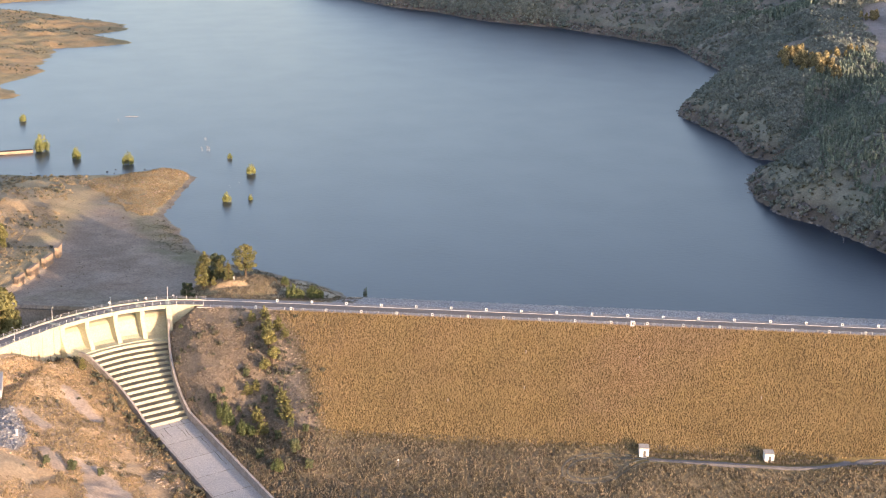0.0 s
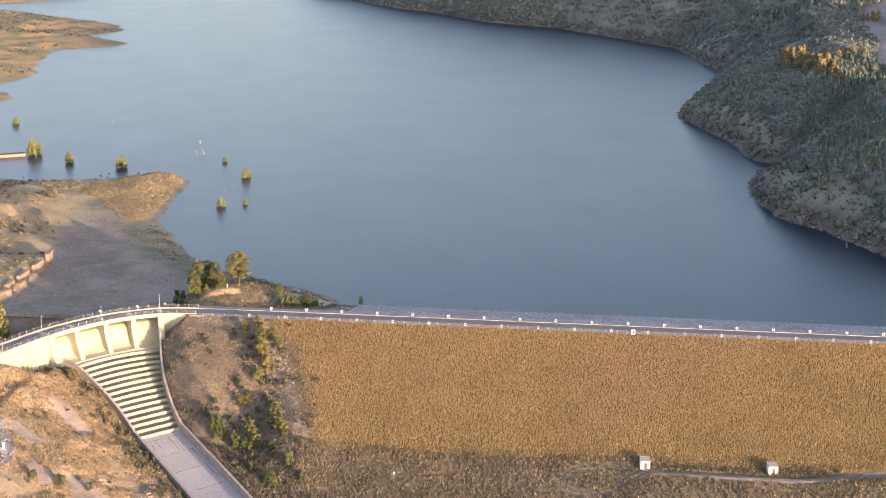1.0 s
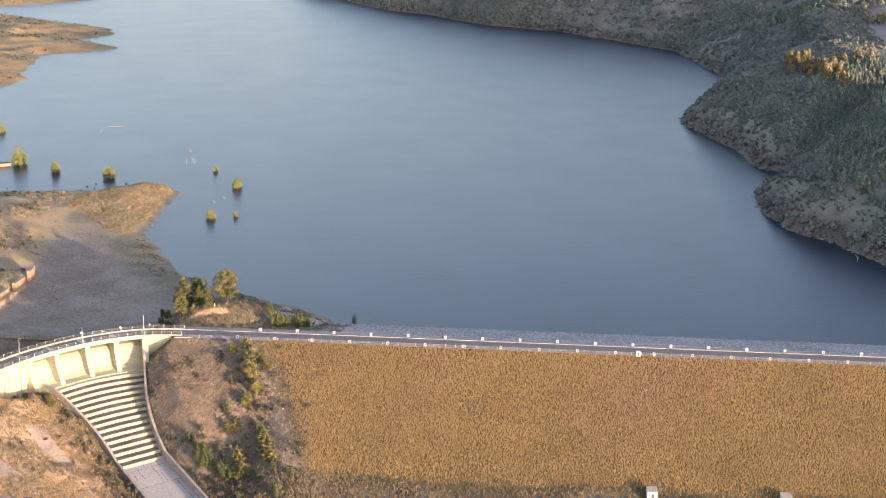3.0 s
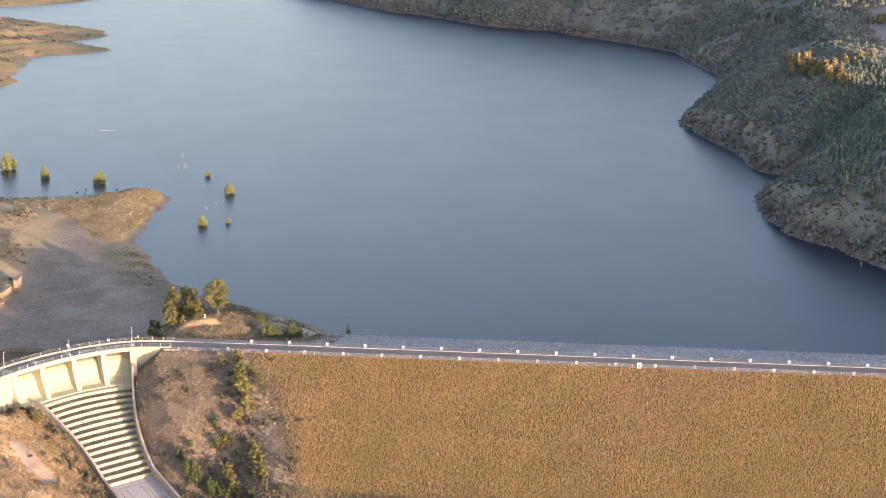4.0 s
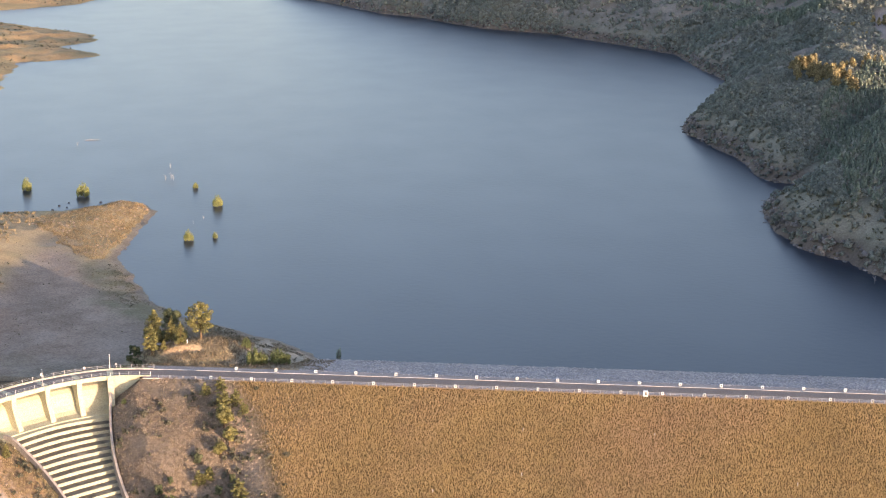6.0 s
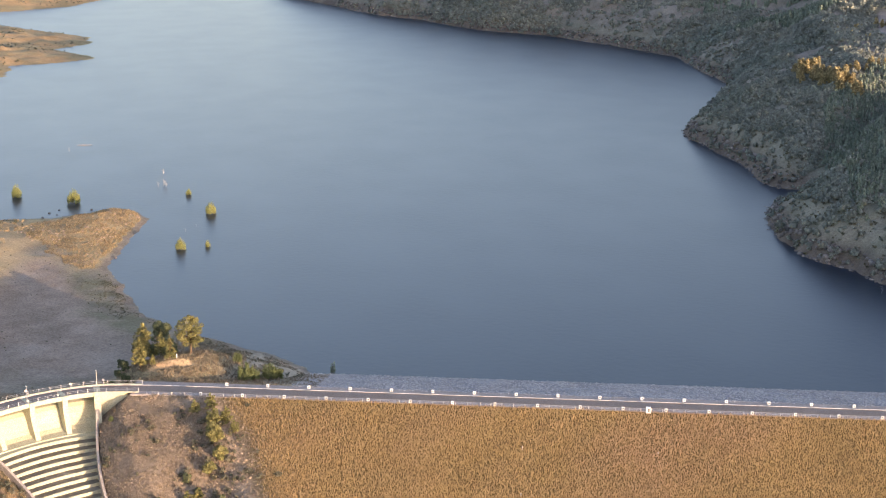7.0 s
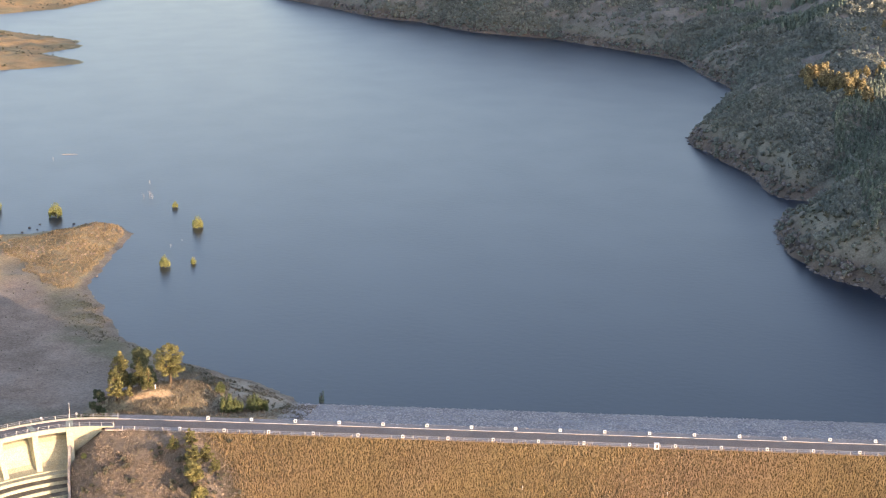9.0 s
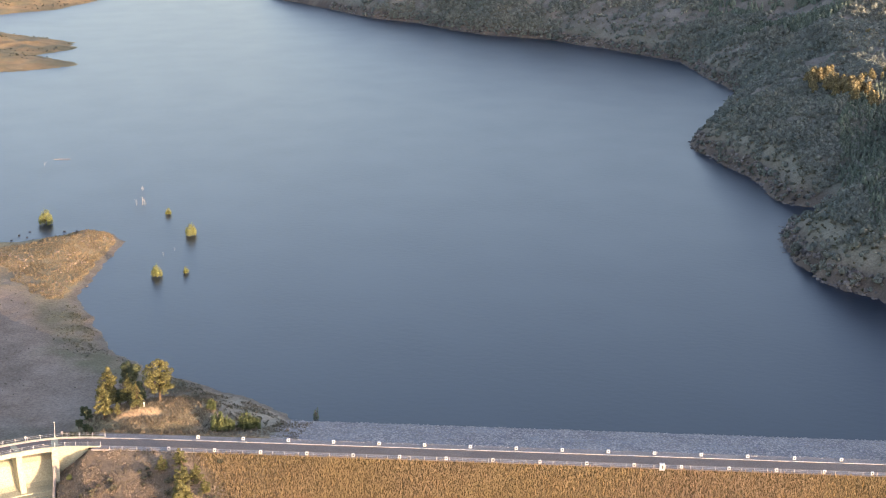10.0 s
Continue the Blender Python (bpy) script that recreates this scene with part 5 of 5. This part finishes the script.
# rip-rap
n = 21000
x, y = rng.uniform(8, 262, n), rng.uniform(2.0, 36.5, n)
z0 = height(x, y)[0]
keep = (x > 17 + 0.05 * (y - 2) + 2.5 * fbm(x, y, 6, 65)) & (z0 > -0.8)
x, y = x[keep], y[keep]
scattered("rip_rap", "grey broken rip-rap stones on the water side of the dam", "stones", [boulder(k) for k in range(8)], x, y, rng.uniform(0.22, 0.6, len(x)), M_STONE, sink=0.05)
# rocky slope left of the chute
n = 26000
x, y = rng.uniform(-85, 10, n), rng.uniform(-150, -36, n)
rel = np.stack([x - FOOT[0], y - FOOT[1]])
s, w = rel[0] * DOWN[0] + rel[1] * DOWN[1], rel[0] * ACROSS[0] + rel[1] * ACROSS[1]
ok = (w < -chute_half(s) - 2.0) & (to_line(ROAD[::4], x, y)[0] > 5)
ok &= (bare_patch(x, y) < 0.25) & (inside(RUBBLE, x, y) < 0)
keep = ok & (fbm(x, y, 10, 66) > -0.05) & (w < -chute_half(s) - 7)
xr, yr = x[keep], y[keep]
scattered("slope_rocks", "loose ochre rocks on the steep spoil slope", "stones", [boulder(30 + k, 0.6) for k in range(6)], xr, yr, rng.uniform(0.2, 0.95, len(xr)) ** 1.9, M_ROCK, sink=0.05)
keep = ok & (fbm(x, y, 14, 67) > -0.35)
x2, y2 = x[keep] + 0.7, y[keep] - 0.4
scattered("slope_straw", "dry straw tufts on the spoil slope", "grass", [tuft(50 + k, 6, 0.2, 0.45, 0.5) for k in range(6)], x2, y2, rng.uniform(0.5, 1.2, len(x2)), M_STRAW)
n = 900
x, y = rng.uniform(-66, -50, n), rng.uniform(-126, -92, n)
keep = inside(RUBBLE, x, y) > 0.3
scattered("grey_rubble", "heap of pale grey broken rock beside the spoil slope", "stones", [boulder(280 + k, 0.8) for k in range(6)], x[keep], y[keep], rng.uniform(0.2, 0.9, keep.sum()), M_RUBBLE)
n = 2600
x, y = rng.uniform(-80, 30, n), rng.uniform(-170, -40, n)
rel = np.stack([x - FOOT[0], y - FOOT[1]])
s, w = rel[0] * DOWN[0] + rel[1] * DOWN[1], rel[0] * ACROSS[0] + rel[1] * ACROSS[1]
keep = (w < -chute_half(s) - 1.5) & (to_line(ROAD[::4], x, y)[0] > 5) & ((w > -chute_half(s) - 9) | (rng.uniform(0, 1, n) < 0.03))
x, y = x[keep], y[keep]
scattered("verge_scrub", "olive scrub along the chute wall and slope", "shrubs", [bush(60 + k, 50, 0.4) for k in range(4)], x, y, rng.uniform(0.5, 1.3, len(x)), M_SCRUB)
# left flats: dark tussocks, straw on the point
n = 1500
x, y = rng.uniform(-150, -30, n), rng.uniform(8, 245, n)
z0 = height(x, y)[0]
keep = (z0 > 0.4) & (fbm(x, y, 26, 68) > 0.05)
x, y = x[keep], y[keep]
scattered("flat_tussocks", "dark low tussocks dotted over the drying mud flat", "grass", [bush(70 + k, 22, 0.5, 4, 0.8) for k in range(3)], x, y, 0.1 + 0.32 * rng.uniform(0, 1, len(x)) ** 2, M_SCRUB)
edge_line = spline([(-76, 148), (-65.7, 130), (-49, 94), (-33.7, 76.7), (-8.5, 61), (6, 51)], 1.0)
k = rng.integers(0, len(edge_line), 1700)
x, y = edge_line[k, 0] - 0.78 * 16 * rng.uniform(0.03, 1, 1700) ** 1.6, edge_line[k, 1] - 0.62 * 14 * rng.uniform(0.03, 1, 1700) ** 1.6
keep = (height(x, y)[0] > 0.35) & (fbm(x, y, 9, 96) > -0.1)
x, y = x[keep], y[keep]
scattered("shore_tussocks", "olive tussocks along the low shore of the mud flat", "grass", [bush(250 + k, 22, 0.5, 4, 0.8) for k in range(3)], x, y, rng.uniform(0.1, 0.38, len(x)), M_SCRUB)
n = 22000
x, y = rng.uniform(-150, -70, n), rng.uniform(135, 252, n)
z0 = height(x, y)[0]
keep = (z0 > 0.7) & (inside(POINT, x, y) > 9 * fbm(x, y, 14, 69)) & (rng.uniform(0, 1, n) < 0.75 + 0.9 * fbm(x, y, 5, 70))
x, y = x[keep], y[keep]
scattered("point_straw", "golden tussock grass and stones on the low point", "grass", [tuft(80 + k, 5, 0.22, 0.55, 0.5) for k in range(6)], x, y, rng.uniform(0.4, 1.25, len(x)), M_STRAW)
n = 5000
x, y = rng.uniform(-200, -100, n), rng.uniform(15, 205, n)
west = inside([(-104, 98), (-101, 60), (-104, 12), (-220, 12), (-220, 205), (-125, 205), (-118, 130)], x, y)
keep = (west > 0) & (fbm(x, y, 22, 90) > -0.2)
x, y = x[keep], y[keep]
k = rng.uniform(0, 1, len(x)) < 0.1
scattered("bank_straw", "dry straw tufts on the orange bank above the old wall", "grass", [tuft(85 + k, 6, 0.4, 0.5, 0.6) for k in range(4)], x[~k], y[~k], rng.uniform(0.5, 1.4, (~k).sum()), M_STRAW)
scattered("bank_bushes", "grey scrub on the orange bank above the old wall", "shrubs", [bush(190 + k, 26, 0.5, 5, 0.8) for k in range(4)], x[k], y[k], rng.uniform(0.5, 1.3, k.sum()), M_SCRUB)
n = 420
y = rng.uniform(-80, -26, n)
x = broom_edge(y) - 4.5 + rng.normal(0, 2.0, n)
scattered("pale_rubble", "pale rubble showing through on the abutment ridge", "stones", [boulder(200 + k, 0.6) for k in range(5)], x, y, rng.uniform(0.2, 0.9, n), M_ROCK, sink=0.05)
n = 1700
x, y = rng.uniform(-130, -72, n), rng.uniform(145, 250, n)
keep = (height(x, y)[0] > 1.0) & (inside(POINT, x, y) > 0) & (fbm(x, y, 9, 95) > 0.02)
x, y = x[keep], y[keep]
scattered("point_stones", "pale weathered stones among the straw of the point", "stones", [boulder(210 + k, 0.8) for k in range(5)], x, y, rng.uniform(0.3, 1.0, len(x)), M_ROCK)
# wet rocks near the point
x, y = np.array([-161.2, -126.4, -125.8, -121.6, -123.4, -109.4, -107.7, -104.7, -76.8, -118.1, -111.1]), np.array([226.5, 228.3, 236.3, 233.8, 242.9, 245.5, 239.7, 247.4, 164.7, 230.8, 234.4])
for k in range(len(x)):
    v, f = boulder(90 + k)
    ob = big_mesh("lake_rock", v * (0.8 + 0.25 * (k % 3)), f, M_ROCK_GREY)
    ob.location = (x[k], y[k], 0.05)
    tagged(ob, "dark wet rock breaking the lake surface", "rock", "rocks off the point")

# ---- wooded bank and far banks ----
def ragged_bush(seed, count, size, rings, sides):
    """A low uneven bush: two or three dark masses grown together, with sprays of leaf over them."""
    r = np.random.default_rng(seed)
    core, lobes = None, []
    for k in range(3):
        a, q, rad = r.uniform(0, 6.28), r.uniform(0.0, 0.55), r.uniform(0.34, 0.62)
        part_of = lump(r, q * math.cos(a), q * math.sin(a), rad * 0.84, rad * r.uniform(0.9, 1.5), rings, sides)
        core = part_of if core is None else joined(core, part_of)
        lobes.append((q * math.cos(a), q * math.sin(a), rad * 0.7, rad * 1.1, rad * 1.1, rad * 0.95))
    return joined(core, leaves(r, lobes, count, size))


def on_view(x, y):
    return (x < 104 + 0.238 * (y + 507)) & (x > -60 - 0.1 * (y - 900))


def wooded(n, x0, x1, y0, y1):
    """Places for n plants at most on the wooded bank, thinned on its bare spurs, the shore strip and the field."""
    x, y = rng.uniform(x0, x1, n), rng.uniform(y0, y1, n)
    dr = inside(RIGHT_LAND, x, y)
    thin = smooth(0.13, 0.36, bare_hill(x, y) + 0.22 * fbm(x, y, 7, 48, 2))
    clump = np.clip(0.95 + 0.8 * fbm(x, y, 16, 49, 3), 0.25, 1.0)
    strip_bare = 0.85 * smooth(21, 13, dr + 8 * fbm(x, y, 15, 98)) * (y > 170) * (y < 500)
    keep = (dr > 1.0) & on_view(x, y) & (inside(FIELD, x, y) < -1) & (rng.uniform(0, 1, n) < clump * (1 - 0.85 * thin) * (1 - strip_bare))
    return x[keep], y[keep]


def pined(x, y):
    edge = np.interp(y, (160, 197, 222, 352, 420, 461, 480), (236, 224, 219, 232, 246, 275, 300))
    return 0.4 * fbm(x, y, 60, 72) + smooth(-8, 10, x - edge) * smooth(485, 470, y) + 0.45 * smooth(720, 790, y) * smooth(190, 260, x) > 0.42


x, y = wooded(30000, 172, 345, 150, 560)
pine = pined(x, y)
oak = ~pine | (rng.uniform(0, 1, len(x)) < 0.3)
scattered("oak_scrub", "dense grey-green holm oak scrub on the wooded bank", "woods", [ragged_bush(100 + k, 34, 0.27, 2, 5) for k in range(9)], x[oak], y[oak], 1.0 + 2.6 * rng.uniform(0, 1, oak.sum()) ** 1.5, M_LEAF_DARK, sink=0.2, smoothed=True)
pine &= rng.uniform(0, 1, len(x)) < 0.6
scattered("pine_wood", "young dark green pine plantation on the wooded bank", "woods", [spire(120 + k, 18, 0.36) for k in range(8)], x[pine], y[pine], rng.uniform(1.1, 2.3, pine.sum()), M_LEAF_DEEP, sink=0.2, smoothed=True)
x, y = wooded(14000, 172, 345, 150, 560)
scattered("heath", "low dark heath between the oaks of the wooded bank", "shrubs", [bush(320 + k, 11, 0.5, 4, 0.8) for k in range(5)], x, y, rng.uniform(0.4, 1.1, len(x)), M_LEAF_DARK)
x, y = wooded(90000, -110, 420, 560, 1200)
pine = pined(x, y)
scattered("far_oak_scrub", "grey-green oak scrub on the slopes across the bay", "woods", [ragged_bush(300 + k, 13, 0.4, 2, 4) for k in range(7)], x[~pine], y[~pine], 1.2 + 2.9 * rng.uniform(0, 1, (~pine).sum()) ** 1.6, M_LEAF_DARK, sink=0.2, smoothed=True)
scattered("far_pine_wood", "dark young pines on the slopes across the bay", "woods", [spire(140 + k, 10, 0.45) for k in range(6)], x[pine], y[pine], rng.uniform(1.6, 3.2, pine.sum()), M_LEAF_DEEP, sink=0.2, smoothed=True)
line = np.array(RIGHT_LAND[2:42], float)
seg = np.linalg.norm(np.diff(line, axis=0), axis=1)


def along_shore(n, lo, hi):
    """Points strewn along the wooded shore, lo to hi metres inland."""
    k = rng.choice(len(seg), n, p=seg / seg.sum())
    t = rng.uniform(0, 1, n)[:, None]
    p = line[k] * (1 - t) + line[k + 1] * t
    d = (line[k + 1] - line[k]) / seg[k][:, None]
    p = p + np.stack([d[:, 1], -d[:, 0]], 1) * rng.uniform(lo, hi, n)[:, None]
    return p[:, 0], p[:, 1]


x, y = along_shore(1700, -1.0, 26.0)
scattered("bank_scrub", "low grey scrub and straw on the shore slope", "shrubs", [bush(140 + k, 22, 0.5, 5, 0.8) for k in range(4)], x, y, rng.uniform(0.4, 1.3, len(x)), M_SCRUB)
x, y = along_shore(2200, -2.5, 5.0)
scattered("shore_rocks", "brown and grey rocks along the waterline", "stones", [boulder(150 + k) for k in range(6)], x, y, rng.uniform(0.5, 2.6, len(x)), M_ROCK_GREY)
x, y = along_shore(260, -0.5, 3.5)
scattered("shore_bushes", "dark rounded bushes overhanging the waterline", "shrubs", [bush(180 + k, 34, 0.48) for k in range(4)], x, y, rng.uniform(1.0, 2.2, len(x)), M_LEAF_DARK)
# sunlit grove on the ridge
grove = stand(tree("ridge_tree", "sunlit golden-green tree on the ridge of the wooded bank", "tree", 12, 8.0, pine_lobes(12, 22, 2.4, 1.4, 8.0), 900, 0.62, M_LEAF_GOLD, 5.5, 0.2, 6, group="sunlit ridge trees"), 252.0, 458.0)
for k in range(74):
    u, grown = (k * 0.618) % 1.0, rng.uniform(0.8, 1.3)
    x, y = 239 + 22 * u + rng.normal(0, 3.5), 470 - 42 * u + rng.normal(0, 6)
    if k > 43:
        x, y, grown = 262 + 26 * u + rng.normal(0, 1.5), 462 + 2 * u + rng.normal(0, 3), grown * 0.62
    if k > 52:
        x, y, grown = 289 + 25 * u + rng.normal(0, 3), 620 + 62 * rng.uniform(0, 1), grown * 0.6
    if k > 66:
        x, y, grown = 326 + 17 * u + rng.normal(0, 2), 686 + 6 * u + rng.normal(0, 3), rng.uniform(0.7, 1.1)
    again(grove, x, y, rng.uniform(0, 360), grown)
n = 9000
x, y = rng.uniform(-480, -240, n), rng.uniform(430, 1200, n)
z0 = height(x, y)[0]
keep = (z0 > 0.6) & ((fbm(x, y, 30, 74) > -0.05) | ((np.abs(y - 800 - 0.1 * (x + 300)) < 22) & (x < -330)))
x, y = x[keep], y[keep]
scattered("far_scrub", "olive scrub on the distant orange banks", "shrubs", [bush(160 + k, 12, 0.55, 4, 0.8) for k in range(5)], x, y, 0.3 + 1.3 * rng.uniform(0, 1, len(x)) ** 2.2, M_SCRUB)

# track at the edge of the field on the wooded bank
for way, wide in (([(266, 462), (277, 456.5), (288, 447), (300, 438)], 1.5), ([(277, 457), (283, 466), (290, 480), (300, 503)], 2.2)):
    tagged(draped("farm_track", spline(way, 1.5), wide, 0.35, M_PALE, ragged=0.3), "pale farm track at the edge of a bare field", "track", kind="structure")
